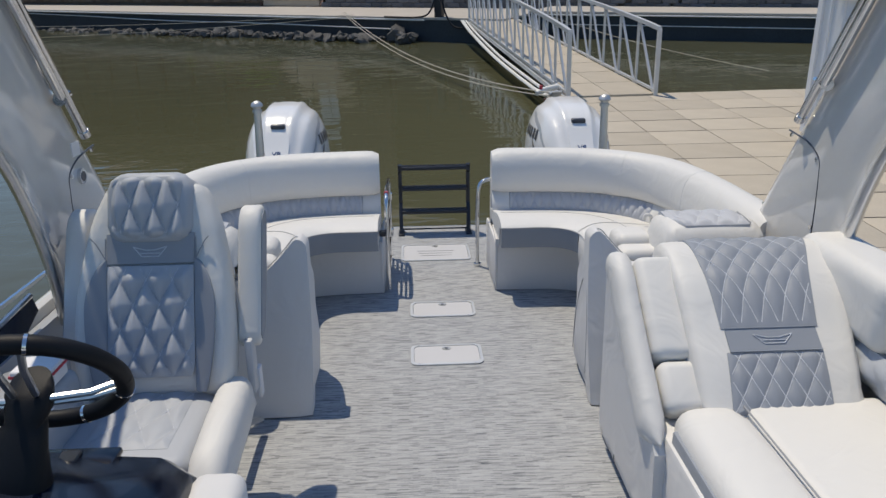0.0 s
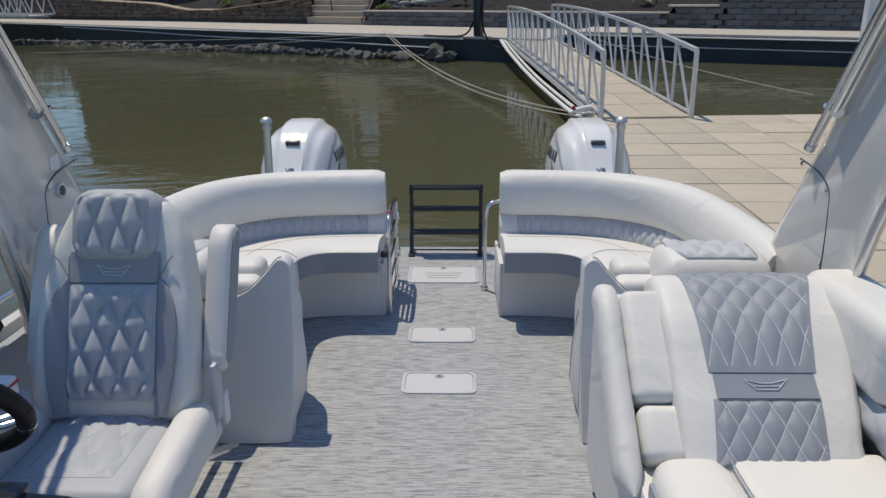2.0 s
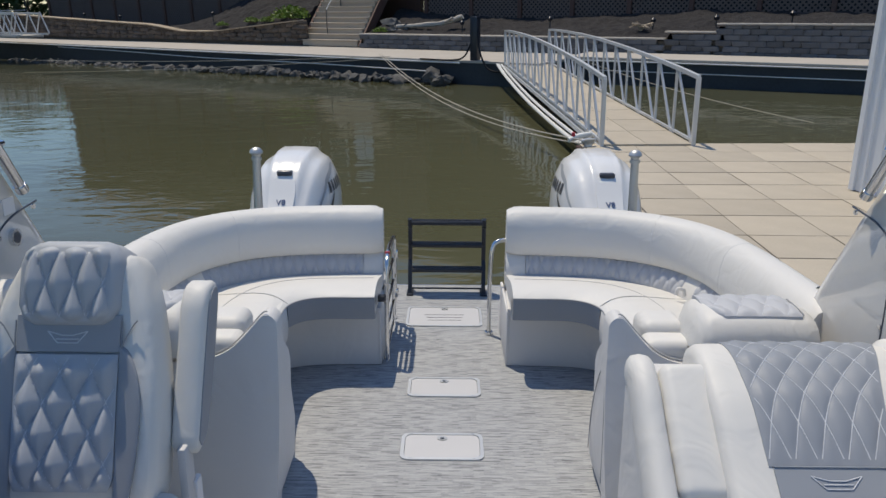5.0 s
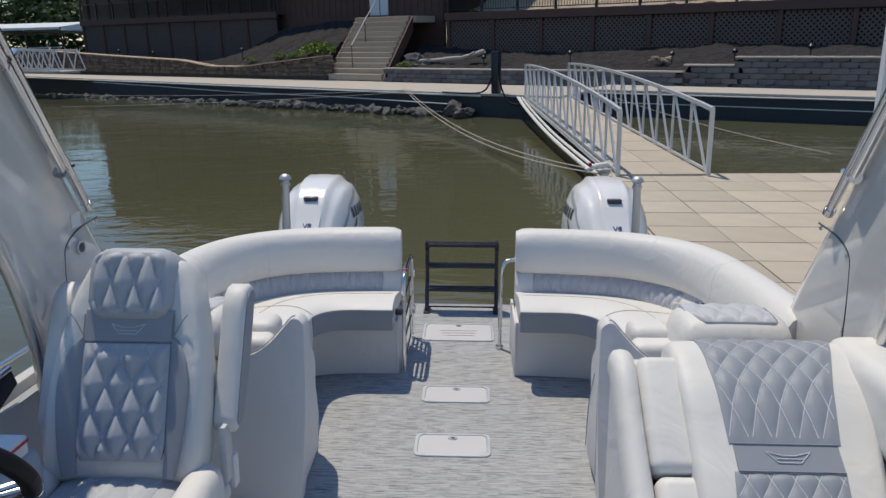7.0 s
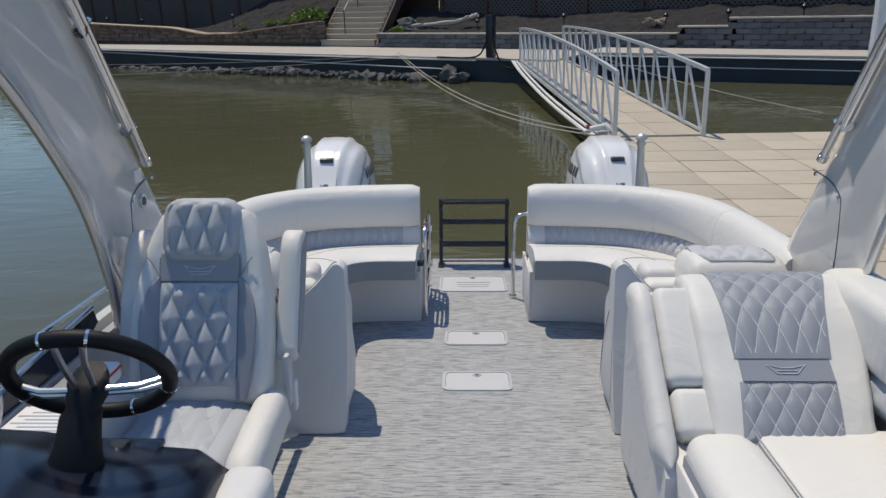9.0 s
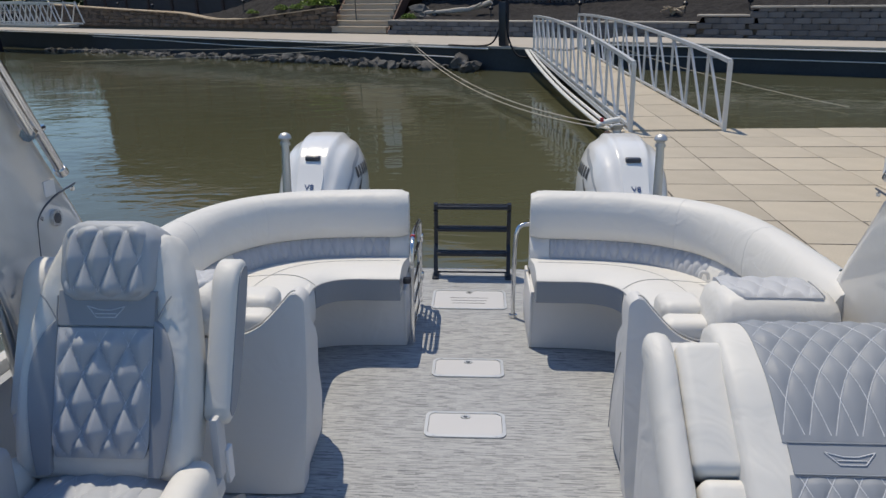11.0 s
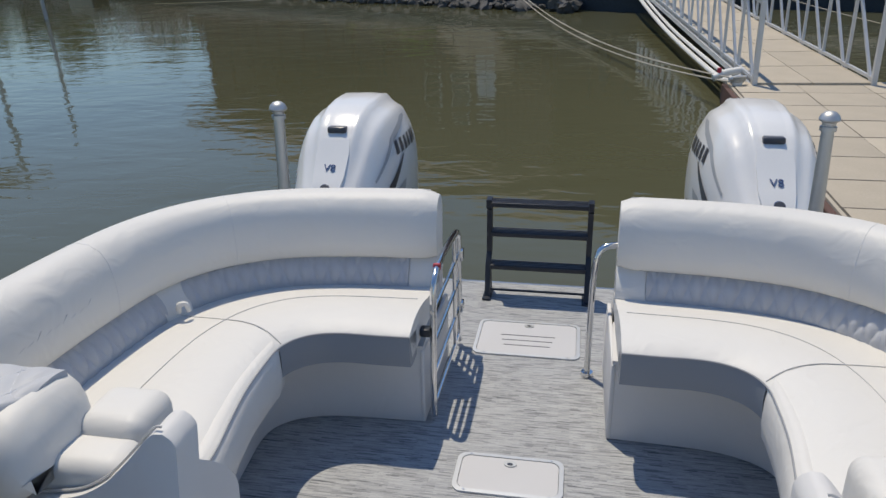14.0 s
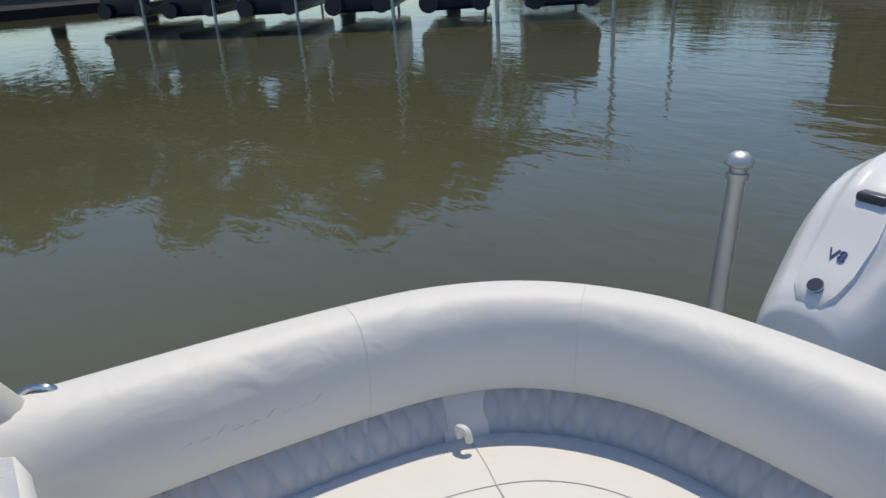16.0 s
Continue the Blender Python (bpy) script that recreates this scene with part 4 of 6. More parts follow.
def side_cushions():
    t = thing("side_couch", "white vinyl side couch back along the gunwale", "couch", (1.3, 1.5, 0), BOAT)
    for y0, y1 in ((1.93, 2.46), (1.36, 1.92), (0.4, 1.35)):
        part("back_cushion", rbox(1.20, 1.40, y0, y1, 0.60, 0.845, 0.055, 5, turn=None), VINYL, t, "white vinyl back cushion")
    def f(u, v):
        y = 0.5 + 1.80 * u
        return Vector((1.235 - 0.012 * tuft(u * 11, v * 1.2) - 0.03 * math.sin(math.pi * min(max(v, .02), .98)), y, 0.49 + 0.12 * v))
    part("lumbar_band", surface(f, 134, 12, 0.05, (1, 0, 0)), VINYL_GREY, t, "grey quilted lumbar band")
    part("lumbar_divider", rbox(1.185, 1.26, 1.60, 1.70, 0.48, 0.60, 0.02, 3), VINYL, t)
    part("wall_panel", rbox(1.26, 1.39, 0.3, 2.5, 0.004, 0.62, 0.005, 1), VINYL_SHELL, t)
    for k in range(7):
        y = 1.18 + 0.03 * k
        part("embroidery", tube([(1.199, y, 0.72), (1.199, y + 0.012, 0.735 + 0.012 * (k % 2))], 0.0022, 5), THREAD, t)
    return t


side_cushions()


# ---- boat: helm ----
def helm():
    t = thing("helm_console", "dark glossy boat helm console with gauges hood", "helm console", (-1.0, 1.1, 0), BOAT)
    outline = [(0.78, 0.0), (1.36, 0.0), (1.40, 0.40), (1.405, 0.66), (1.39, 0.735), (1.345, 0.775), (1.22, 0.80), (1.05, 0.82), (0.90, 0.82), (0.78, 0.76)]
    part("body", loft([[Vector((x, 0.78 + (y - 0.78) * k, z * kz + 0.004)) for y, z in outline] for x, k, kz in ((-1.37, 1, 1.07), (-1.0, 1, 1.04), (-0.80, 1, 1), (-0.66, 1, 0.985), (-0.60, 0.95, 0.955), (-0.58, 0.85, 0.92))]), DASH, t, "dark glossy console body", sharp=50)
    part("white_corner", rbox(-0.60, -0.49, 0.85, 1.35, 0.004, 0.735, 0.03, 3), VINYL_SHELL, t, "white moulded console corner")
    part("chart_screen", rbox(-0.92, -0.74, 1.30, 1.37, 0.765, 0.782, 0.006, 2), DASH, t, "dark screen hood")
    part("screen_bracket", rbox(-0.85, -0.81, 1.31, 1.35, 0.781, 0.790, 0.003, 1), BLACK, t)
    part("trim_arc", tube(smooth_line([(-1.12, 1.24, 0.80), (-1.04, 1.30, 0.806), (-0.95, 1.32, 0.803), (-0.88, 1.29, 0.80)], 5), 0.006, 8), STEEL, t, "chrome trim arc")
    return t


helm()


def wheel():
    c = Vector((-0.845, 1.29, 0.970))
    t = thing("steering_wheel", "black leather boat steering wheel with chrome spokes", "steering wheel", c, BOAT)
    m = Matrix.Translation(c) @ pose(0, 0, 6, 0, 0, 0).to_3x3().to_4x4() @ pose(0, 0, 0, -54, 0, 8)
    def at(r, a, h=0.0):
        return m @ Vector((r * math.cos(a), r * math.sin(a), h))
    ring = [at(0.156, math.tau * k / 56) for k in range(57)]
    part("rim", tube(ring, 0.0175, 12), RUBBER, t, "black stitched leather rim")
    for a in (20, 70, 110, 160, 255, 285):
        a = radians(a)
        part("clip", tube([at(0.156, a - 0.02), at(0.156, a + 0.02)], 0.0190, 12), STEEL, t, "chrome clip")
    for a0, w in ((12, 0.10), (168, 0.10), (270, 0.22)):
        a = radians(a0)
        for d in (-w, w):
            part("spoke", tube([at(0.03, a + d * 3, -0.03), at(0.10, a + d, -0.02), at(0.150, a + d * 0.9, 0)], 0.007, 8), ALU, t, "brushed metal spoke")
    boot = ((0.0, 0.0, 0.012, 0.034), (0.0, -0.010, 0.0, 0.042), (0.0, -0.022, -0.030, 0.043), (-0.004, -0.034, -0.050, 0.036), (-0.008, -0.044, -0.064, 0.043), (-0.012, -0.060, -0.110, 0.046), (-0.018, -0.075, -0.150, 0.056), (-0.020, -0.080, -0.24, 0.060))
    part("column", loft([[c + Vector((x + r * math.cos(k), y + r * 0.9 * math.sin(k), z + r * 0.35 * math.sin(k))) for k in (math.tau * j / 20 for j in range(20))] for x, y, z, r in boot]), RUBBER, t, "black tilt column boot")
    return t


wheel()


def throttle():
    t = thing("throttle_lever", "chrome throttle lever on a dark base", "throttle", (-1.16, 1.36, 0.70), BOAT)
    part("base", rbox(-1.25, -1.10, 1.22, 1.36, 0.70, 0.80, 0.03, 3), DASH, t)
    part("lever", tube(smooth_line([(-1.12, 1.33, 0.78), (-1.115, 1.37, 0.86), (-1.13, 1.38, 0.885), (-1.20, 1.38, 0.89), (-1.30, 1.37, 0.89)], 5), 0.014, 10), STEEL, t, "chrome lever arm")
    t = thing("paperwork", "printed paper leaflets with red stripes on the dash", "papers", (-1.22, 1.62, 0.62), BOAT)
    part("sheet", rbox(-1.34, -1.10, 1.48, 1.80, 0.62, 0.624, 0.001, 1), PAPER, t)
    for k in range(14):
        y = 1.50 + k * 0.02
        part("print_bar", rbox(-1.33 + 0.03 * (k % 2), -1.14 - 0.02 * (k % 4), y, y + 0.007, 0.6242, 0.6248, 0), (RED_INK if k in (1, 7) else COWL_GREY), t)
    t = thing("side_tray", "moulded grey side tray beside the chair", "tray", (-1.25, 1.65, 0), BOAT)
    part("body", rbox(-1.36, -1.14, 1.40, 2.05, 0.004, 0.615, 0.03, 3), COWL_GREY, t)
    t = thing("gift_box", "white box with a pink edge beside the chair", "box", (-1.22, 1.93, 0.62), BOAT)
    part("carton", rbox(-1.26, -1.15, 1.90, 2.0, 0.62, 0.675, 0.004, 1), PAPER, t)
    part("stripe", rbox(-1.262, -1.148, 1.898, 2.002, 0.655, 0.663, 0), RED_INK, t)
    t = thing("wind_deflector", "dark smoked wind deflector with steel edge", "windscreen", (-1.37, 1.6, 0.6), BOAT)
    part("pane", loft([[Vector((x, y, z)) for y, z in ((1.1, 0.58), (2.10, 0.58), (2.32, 0.68), (2.30, 0.73), (1.95, 0.70), (1.3, 0.63))] for x in (-1.39, -1.375)]), DASH, t)
    part("edge", tube([(-1.382, 1.1, 0.61), (-1.382, 1.3, 0.64), (-1.382, 1.95, 0.71), (-1.382, 2.30, 0.74)], 0.010, 8), STEEL, t, "steel edge")


throttle()


# ---- boat: arch legs ----
def arch_leg(s):
    t = thing("arch_leg", "glossy beige fibreglass arch leg with access panel", "arch", (s * 1.38, 2.7, 0.6), BOAT, "arch legs")
    aft = smooth_line([(3.15, 0.60, 0), (3.03, 0.80, 0), (2.87, 1.05, 0), (2.70, 1.30, 0), (2.41, 1.75, 0), (2.18, 2.08, 0), (1.95, 2.35, 0)], 4)
    fore = smooth_line([(2.38, 0.60, 0), (2.355, 0.82, 0), (2.27, 1.08, 0), (2.16, 1.265, 0), (1.96, 1.51, 0), (1.70, 1.74, 0), (1.35, 2.0, 0)], 4)
    rings = []
    for a, f in zip(aft, fore):
        def p(k, x):
            q = a.lerp(f, k)
            return Vector((s * x, q.x, q.y))
        rings.append([p(0.0, 1.395), p(0.015, 1.368), p(0.05, 1.352), p(0.12, 1.345), p(0.5, 1.340), p(0.78, 1.343), p(0.86, 1.352), p(0.905, 1.335), p(0.95, 1.330), p(0.985, 1.338), p(1.0, 1.348), p(0.95, 1.362), p(0.70, 1.40), p(0.35, 1.425), p(0.05, 1.42)])
    part("leg", loft(rings), GELCOAT, t, "glossy beige gelcoat leg", sharp=60)
    bead = [Vector((s * 1.333, *(a.lerp(f, 0.99)).to_2d())) for a, f in zip(aft, fore)]
    part("edge_trim", tube(bead, 0.017, 10), ALU, t, "silver edge trim")
    # access panel outline, screws and light
    px = s * 1.342
    line = smooth_line([(2.86, 1.12, 0), (2.72, 1.10, 0), (2.63, 1.06, 0), (2.61, 1.0, 0), (2.60, 0.86, 0), (2.60, 0.74, 0)], 4)
    part("panel_seam", tube([Vector((px, p.x, p.y)) for p in line], 0.0035, 6), GRAPHIC, t)
    for y, z in ((2.84, 1.105), (2.64, 1.05), (2.61, 0.80)):
        part("screw", tube([(px + s * 0.004, y, z), (px - s * 0.004, y, z)], 0.008, 8), STEEL, t)
    if s < 0:
        part("courtesy_light", tube([(px + s * 0.01, 2.71, 1.035), (px - s * 0.012, 2.71, 1.035)], 0.028, 14), STEEL, t, "round courtesy light")
        part("light_lens", tube([(px - s * 0.010, 2.71, 1.035), (px - s * 0.0135, 2.71, 1.035)], 0.018, 12), GRAPHIC, t)
        part("warning_label", rbox(px - 0.002, px + 0.0015, 2.68, 2.74, 1.11, 1.16, 0), PAPER, t, "small pale warning label")
        part("strut", tube([(px - s * 0.02, 2.63, 0.83), (px - s * 0.06, 2.72, 0.74), (px - s * 0.10, 2.80, 0.66)], 0.012, 8), ALU, t)
    # folded awning poles clamped along the aft edge
    def q(k, off=0.0):
        a = aft[int(k)].lerp(aft[min(int(k) + 1, len(aft) - 1)], k - int(k))
        f = fore[int(k)].lerp(fore[min(int(k) + 1, len(fore) - 1)], k - int(k))
        w = a.lerp(f, 0.04 + off)
        return Vector((s * 1.322, w.x, w.y))
    part("awning_pole", tube([q(k) for k in (10.4, 14, 18, 23)], 0.016, 10), STEEL, t, "polished awning pole")
    part("awning_pole", tube([q(k, 0.09) + Vector((-s * 0.012, 0, 0)) for k in (12.3, 15, 19, 23)], 0.015, 10), STEEL, t, "polished awning pole")
    part("pole_end", tube([q(10.15), q(10.5)], 0.020, 10), STEEL, t)
    for k in (12.3, 15.6):
        part("clamp", tube([q(k, -0.03) + Vector((s * 0.02, 0, 0)), q(k, 0.12) + Vector((-s * 0.01, 0, 0))], 0.022, 8), STEEL, t, "steel pole clamp")
        part("clamp_knob", tube([q(k, -0.07), q(k, -0.02)], 0.010, 8), STEEL, t)
    part("foot_cleat", tube(smooth_line([(s * 1.43, 3.03, 0.72), (s * 1.42, 3.07, 0.755), (s * 1.405, 3.11, 0.75), (s * 1.40, 3.13, 0.71)], 4), 0.008, 8), STEEL, t, "steel cleat")
    return t


for s in (-1, 1):
    arch_leg(s)
    t = thing("side_bulwark", "beige moulded bulwark under the arch leg", "bulwark", (s * 1.42, 2.7, 0), BOAT, "bulwarks")
    part("body", rbox(*sorted((s * 1.405, s * 1.46)), 1.2, 3.6, -0.05, 0.66, 0.02, 2), GELCOAT, t)


# ---- boat: gate, grab pole, ladder ----
def gate():
    t = thing("stern_gate", "polished steel stern gate folded against the couch", "gate", (-0.295, 4.3, 0), BOAT)
    x = -0.295
    part("hoop", tube(smooth_line([(x, 4.03, 0.02), (x, 4.04, 0.30), (x, 4.06, 0.50), (x, 4.10, 0.555), (x, 4.20, 0.57), (x, 4.48, 0.555), (x, 4.57, 0.54), (x, 4.605, 0.48), (x, 4.61, 0.30), (x, 4.61, 0.02)], 5), 0.0125, 10), STEEL, t, "polished steel hoop")
    for k in range(4):
        z = 0.06 + 0.125 * k
        part("bar", tube([(x, 4.035, z), (x, 4.61, z)], 0.008, 8), STEEL, t)
    part("upright", tube([(x, 4.50, 0.04), (x, 4.50, 0.55)], 0.008, 8), STEEL, t)
    part("label", rbox(x - 0.014, x + 0.014, 4.125, 4.14, 0.556, 0.5835, 0.006, 2), RED_INK, t, "red and white warning label")
    part("latch", rbox(x - 0.045, x - 0.008, 4.02, 4.06, 0.345, 0.375, 0.005, 2), BLACK, t, "black latch")
    for z in (0.16, 0.40):
        part("hinge", rbox(x - 0.012, x + 0.02, 4.60, 4.64, z, z + 0.05, 0.005, 2), STEEL, t)
    t = thing("grab_pole", "polished steel grab pole beside the couch", "grab rail", (0.258, 4.43, 0), BOAT)
    part("pole", tube(smooth_line([(0.258, 4.43, 0.005), (0.258, 4.44, 0.25), (0.262, 4.45, 0.45), (0.275, 4.46, 0.525), (0.305, 4.47, 0.55), (0.36, 4.48, 0.555)], 5), 0.0125, 10), STEEL, t)
    part("foot", tube([(0.258, 4.43, 0.002), (0.258, 4.43, 0.02)], 0.024, 12), STEEL, t)


gate()


def ladder():
    t = thing("boarding_ladder", "black metal boarding ladder folded upright on the stern", "ladder", (0.013, 5.14, 0), BOAT)
    for x in (-0.232, 0.258):
        part("stile", loft([[Vector((x + o, y + d, z)) for o, d in ((-0.013, -w), (0.013, -w), (0.013, w), (-0.013, w))] for y, w, z in ((5.125, 0.035, 0.004), (5.13, 0.018, 0.03), (5.15, 0.016, 0.17), (5.20, 0.018, 0.22), (5.205, 0.018, 0.44), (5.185, 0.03, 0.46), (5.185, 0.03, 0.50))]), BLACK, t)
        part("foot", rbox(x - 0.022, x + 0.022, 5.07, 5.19, 0.002, 0.012, 0.003, 1), BLACK, t)
        part("brace", tube([(x, 5.24, 0.0), (x, 5.19, 0.16)], 0.010, 6), BLACK, t)
    for z, y in ((0.478, 5.185), (0.325, 5.19), (0.16, 5.165)):
        r = part("tread", rbox(-0.222, 0.248, y - 0.04, y + 0.04, z - 0.012, z + 0.012, 0.005, 2), BLACK, t, "black ribbed tread")
        for k in range(4):
            part("rib", rbox(-0.215, 0.24, y - 0.03 + 0.018 * k, y - 0.024 + 0.018 * k, z + 0.0115, z + 0.0145, 0), GRAPHIC, r)
    part("cross_rod", tube([(-0.232, 5.15, 0.03), (0.258, 5.15, 0.03)], 0.006, 6), BLACK, t)


ladder()


# ---- boat: stern posts and outboards ----
def stern_post(s):
    t = thing("stern_post", "brushed aluminium stern post with domed cap", "post", (s * 1.12, 4.80, -0.05), BOAT, "stern posts")
    x, y = s * 1.122, 4.808
    part("tube", loft([[Vector((x + s * 0.03 * k + r * math.cos(a), y + 0.02 * k + r * math.sin(a), z)) for a in (math.tau * j / 18 for j in range(18))] for k, r, z in ((1, 0.034, -0.05), (0.5, 0.030, 0.45), (0.04, 0.0235, 0.93), (0, 0.0235, 0.955))]), POST, t)
    part("collar", tube([(x, y, 0.945), (x, y, 0.962)], 0.031, 16), POST, t)
    part("cap", loft([[Vector((x + r * math.cos(a), y + r * math.sin(a), z)) for a in (math.tau * k / 16 for k in range(16))] for r, z in ((0.024, 0.962), (0.026, 0.978), (0.038, 0.984), (0.040, 0.990), (0.034, 1.006), (0.020, 1.018), (0.004, 1.022))]), POST, t)


COWL_SECTIONS = [(5.365, 0.115, 0.30, 0.05), (5.375, 0.155, 0.345, 0.0), (5.42, 0.19, 0.405, -0.06), (5.50, 0.222, 0.475, -0.10), (5.60, 0.252, 0.580, -0.12), (5.68, 0.272, 0.670, -0.13), (5.74, 0.285, 0.725, -0.14), (5.82, 0.30, 0.772, -0.15), (5.93, 0.315, 0.805, -0.16), (6.08, 0.327, 0.822, -0.17), (6.25, 0.325, 0.825, -0.17), (6.42, 0.305, 0.80, -0.16), (6.56, 0.27, 0.745, -0.15), (6.64, 0.22, 0.66, -0.14), (6.66, 0.15, 0.5, -0.10)]


def outboard(s):
    cx = s * 1.165
    t = thing("outboard_motor", "large pearl-white outboard motor with dark side decals", "outboard motor", (cx, 5.9, -0.4), BOAT, "outboard motors")
    def sect(y, w, top, low):
        pts = []
        for k in range(96):
            a = math.tau * k / 96
            c, sn = math.cos(a), math.sin(a)
            mid, half = (top + low) / 2, (top - low) / 2
            ex = 0.74 if sn > 0 else 0.45
            px = w * math.copysign(abs(c) ** ex, c)
            pz = mid + half * math.copysign(abs(sn) ** 0.8, sn)
            if sn > 0:
                # two long ribs over the hood
                q = abs(px) / w
                rib = 0.015 * math.exp(-((q - 0.40) / 0.06) ** 2) - 0.010 * math.exp(-((q - 0.56) / 0.10) ** 2) + 0.010 * math.exp(-((q - 0.74) / 0.07) ** 2)
                fade = min(1, max(0, (y - 5.40) / 0.2))
                pz += rib * fade
                px *= 1 - 0.10 * max(0, sn) ** 2
            pts.append(Vector((cx + px, y, pz)))
        return pts
    dense = []
    for (a, b) in zip(COWL_SECTIONS, COWL_SECTIONS[1:]):
        for k in range(3):
            f = k / 3
            dense.append(tuple(p + (q - p) * f for p, q in zip(a, b)))
    dense.append(COWL_SECTIONS[-1])
    part("cowl", loft([sect(*d) for d in dense]), COWL, t, "pearl-white engine cowl", sharp=60)
    part("air_vent", rbox(cx - 0.055, cx + 0.055, 5.69, 5.755, 0.685, 0.722, 0.012, 3), GRAPHIC, t, "dark air vent slot")
    part("hood_panel", loft([[Vector((cx + x, y, z + 0.009)) for x in (-w, -w * 0.8, w * 0.8, w)] + [Vector((cx + x, y, z - 0.03)) for x in (w, -w)] for y, w, z in ((5.40, 0.045, 0.375), (5.43, 0.075, 0.418), (5.50, 0.088, 0.475), (5.60, 0.094, 0.580), (5.67, 0.085, 0.655))]), COWL, t)
    words("V8", 0.062, 0.002, Matrix.Translation((cx, 5.535, 0.5135 + 0.012)) @ pose(0, 0, 0, 46, 0, 0), DECAL_BLUE, t, label="dark blue V8 lettering")
    part("badge", tube([Vector((cx, 5.435, 0.432)), Vector((cx, 5.425, 0.443))], 0.026, 20), GRAPHIC, t, "round dark badge")
    part("badge_ring", tube([Vector((cx + 0.026 * math.cos(a), 5.428 + 0.020 * math.sin(a), 0.440 + 0.018 * math.sin(a))) for a in (math.tau * k / 20 for k in range(21))], 0.003, 6), STEEL, t)
    # side decals
    for d in (-1, 1):
        def on_side(y, z):
            for a, b in zip(COWL_SECTIONS, COWL_SECTIONS[1:]):
                if a[0] <= y <= b[0]:
                    f = (y - a[0]) / (b[0] - a[0])
                    w, top, low = (a[i] + (b[i] - a[i]) * f for i in (1, 2, 3))
            mid, half = (top + low) / 2, (top - low) / 2
            sn = max(-0.95, min(0.95, (z - mid) / half))
            sn = math.copysign(abs(sn) ** 1.25, sn)
            c = math.sqrt(1 - sn * sn)
            return Vector((cx + d * (w * c ** (0.74 if sn > 0 else 0.45) * (1 - 0.10 * max(0, sn) ** 2) + 0.004), y, z))
        def decal(name, outline, mat):
            bm = bmesh.new()
            cols = 14
            lo, hi = outline
            g = []
            for i in range(cols + 1):
                f = i / cols
                p, q = along(lo, cols + 1)[i], along(hi, cols + 1)[i]
                g.append([bm.verts.new(on_side(p.x + (q.x - p.x) * k / 3, p.y + (q.y - p.y) * k / 3)) for k in range(4)])
            for a, b in zip(g, g[1:]):
                for k in range(3):
                    bm.faces.new((a[k], a[k + 1], b[k + 1], b[k]))
            part(name, bm, mat, t)
        V = lambda *p: [Vector((a, b, 0)) for a, b in p]
        decal("swoosh_decal", (V((5.56, 0.20), (5.75, 0.30), (6.0, 0.50)), V((5.57, 0.215), (5.72, 0.36), (6.0, 0.515))), GRAPHIC)
        decal("swoosh_decal", (V((5.60, 0.17), (5.85, 0.20), (6.15, 0.21)), V((5.60, 0.185), (5.82, 0.26), (6.15, 0.25))), GRAPHIC)
        decal("silver_decal", (V((5.64, 0.235), (5.98, 0.30)), V((5.66, 0.29), (6.0, 0.355))), COWL_GREY)
        for k in range(6):
            y = 5.90 + 0.075 * k
            decal("lettering_bar", (V((y, 0.52), (y + 0.05, 0.525)), V((y + 0.01, 0.60), (y + 0.05, 0.605))), GRAPHIC)
        decal("hood_stripe", (V((5.62, 0.42), (5.9, 0.60), (6.3, 0.70)), V((5.62, 0.435), (5.9, 0.635), (6.3, 0.73))), COWL_GREY)
    part("midsection", loft([[Vector((cx + w * math.cos(a), y + l * math.sin(a), z)) for a in (math.tau * k / 24 for k in range(24))] for w, l, y, z in ((0.26, 0.42, 5.98, -0.08), (0.20, 0.34, 6.0, -0.25), (0.13, 0.22, 6.05, -0.6), (0.11, 0.2, 6.08, -1.4))]), COWL_GREY, t, "grey motor leg")
    part("bracket", rbox(cx - 0.16, cx + 0.16, 5.30, 5.75, -0.45, 0.05, 0.03, 2), COWL_GREY, t, "grey mounting bracket")


for s in (-1, 1):
    stern_post(s)
    outboard(s)
    t = thing("motor_pod", "aluminium motor bracket pod at the stern", "motor bracket", (s * 1.165, 5.0, -0.5), BOAT, "motor pods")
    part("pod", rbox(*sorted((s * 0.80, s * 1.40)), 4.55, 5.34, -0.75, -0.06, 0.03, 2), ALU, t)
t = thing("pontoon", "aluminium pontoon tube under the boat", "pontoon", (0, 2, -0.7), BOAT)
for x in (-1.05, 0, 1.05):
    part("tube", tube([(x, -2.1, -0.46), (x, 4.6, -0.46)], 0.34, 20), ALU, t)


# ---- dock, gangway and mooring ----
DOCK_Z = -0.70


DOCK_SKEW = 0.09


def skew(x, y):
    return y - DOCK_SKEW * (x - 2.2)


outline = [(2.2, skew(2.2, -8.5)), (16, skew(16, -8.5)), (16, skew(16, 12.63)), (2.2, 12.63)]
setting("dock_bed", slab(outline, -1.5, DOCK_Z - 0.007), JOINT, "dark mortar bed of the floating dock", "dock")
dock = thing("dock_paving", "sand-coloured concrete dock pavers with dark joints", "dock", (2.24, 12.62, DOCK_Z), kind="structure")
W, D = 0.795, 0.705


def paver(bm, x, y, gap):
    """One slab with a worn arris; the joints are cut at the skew of the dock."""
    def ring(inset, z):
        deep = inset * 2.2    # the joints across are wider than those along
        return [Vector((x + a, y + b - DOCK_SKEW * (x + a), z)) for a, b in ((inset, deep), (W - inset, deep), (W - inset, D - deep), (inset, D - deep))]
    return loft([ring(gap, -0.0065), ring(gap, -0.003), ring(gap + 0.005, 0)], bm=bm)


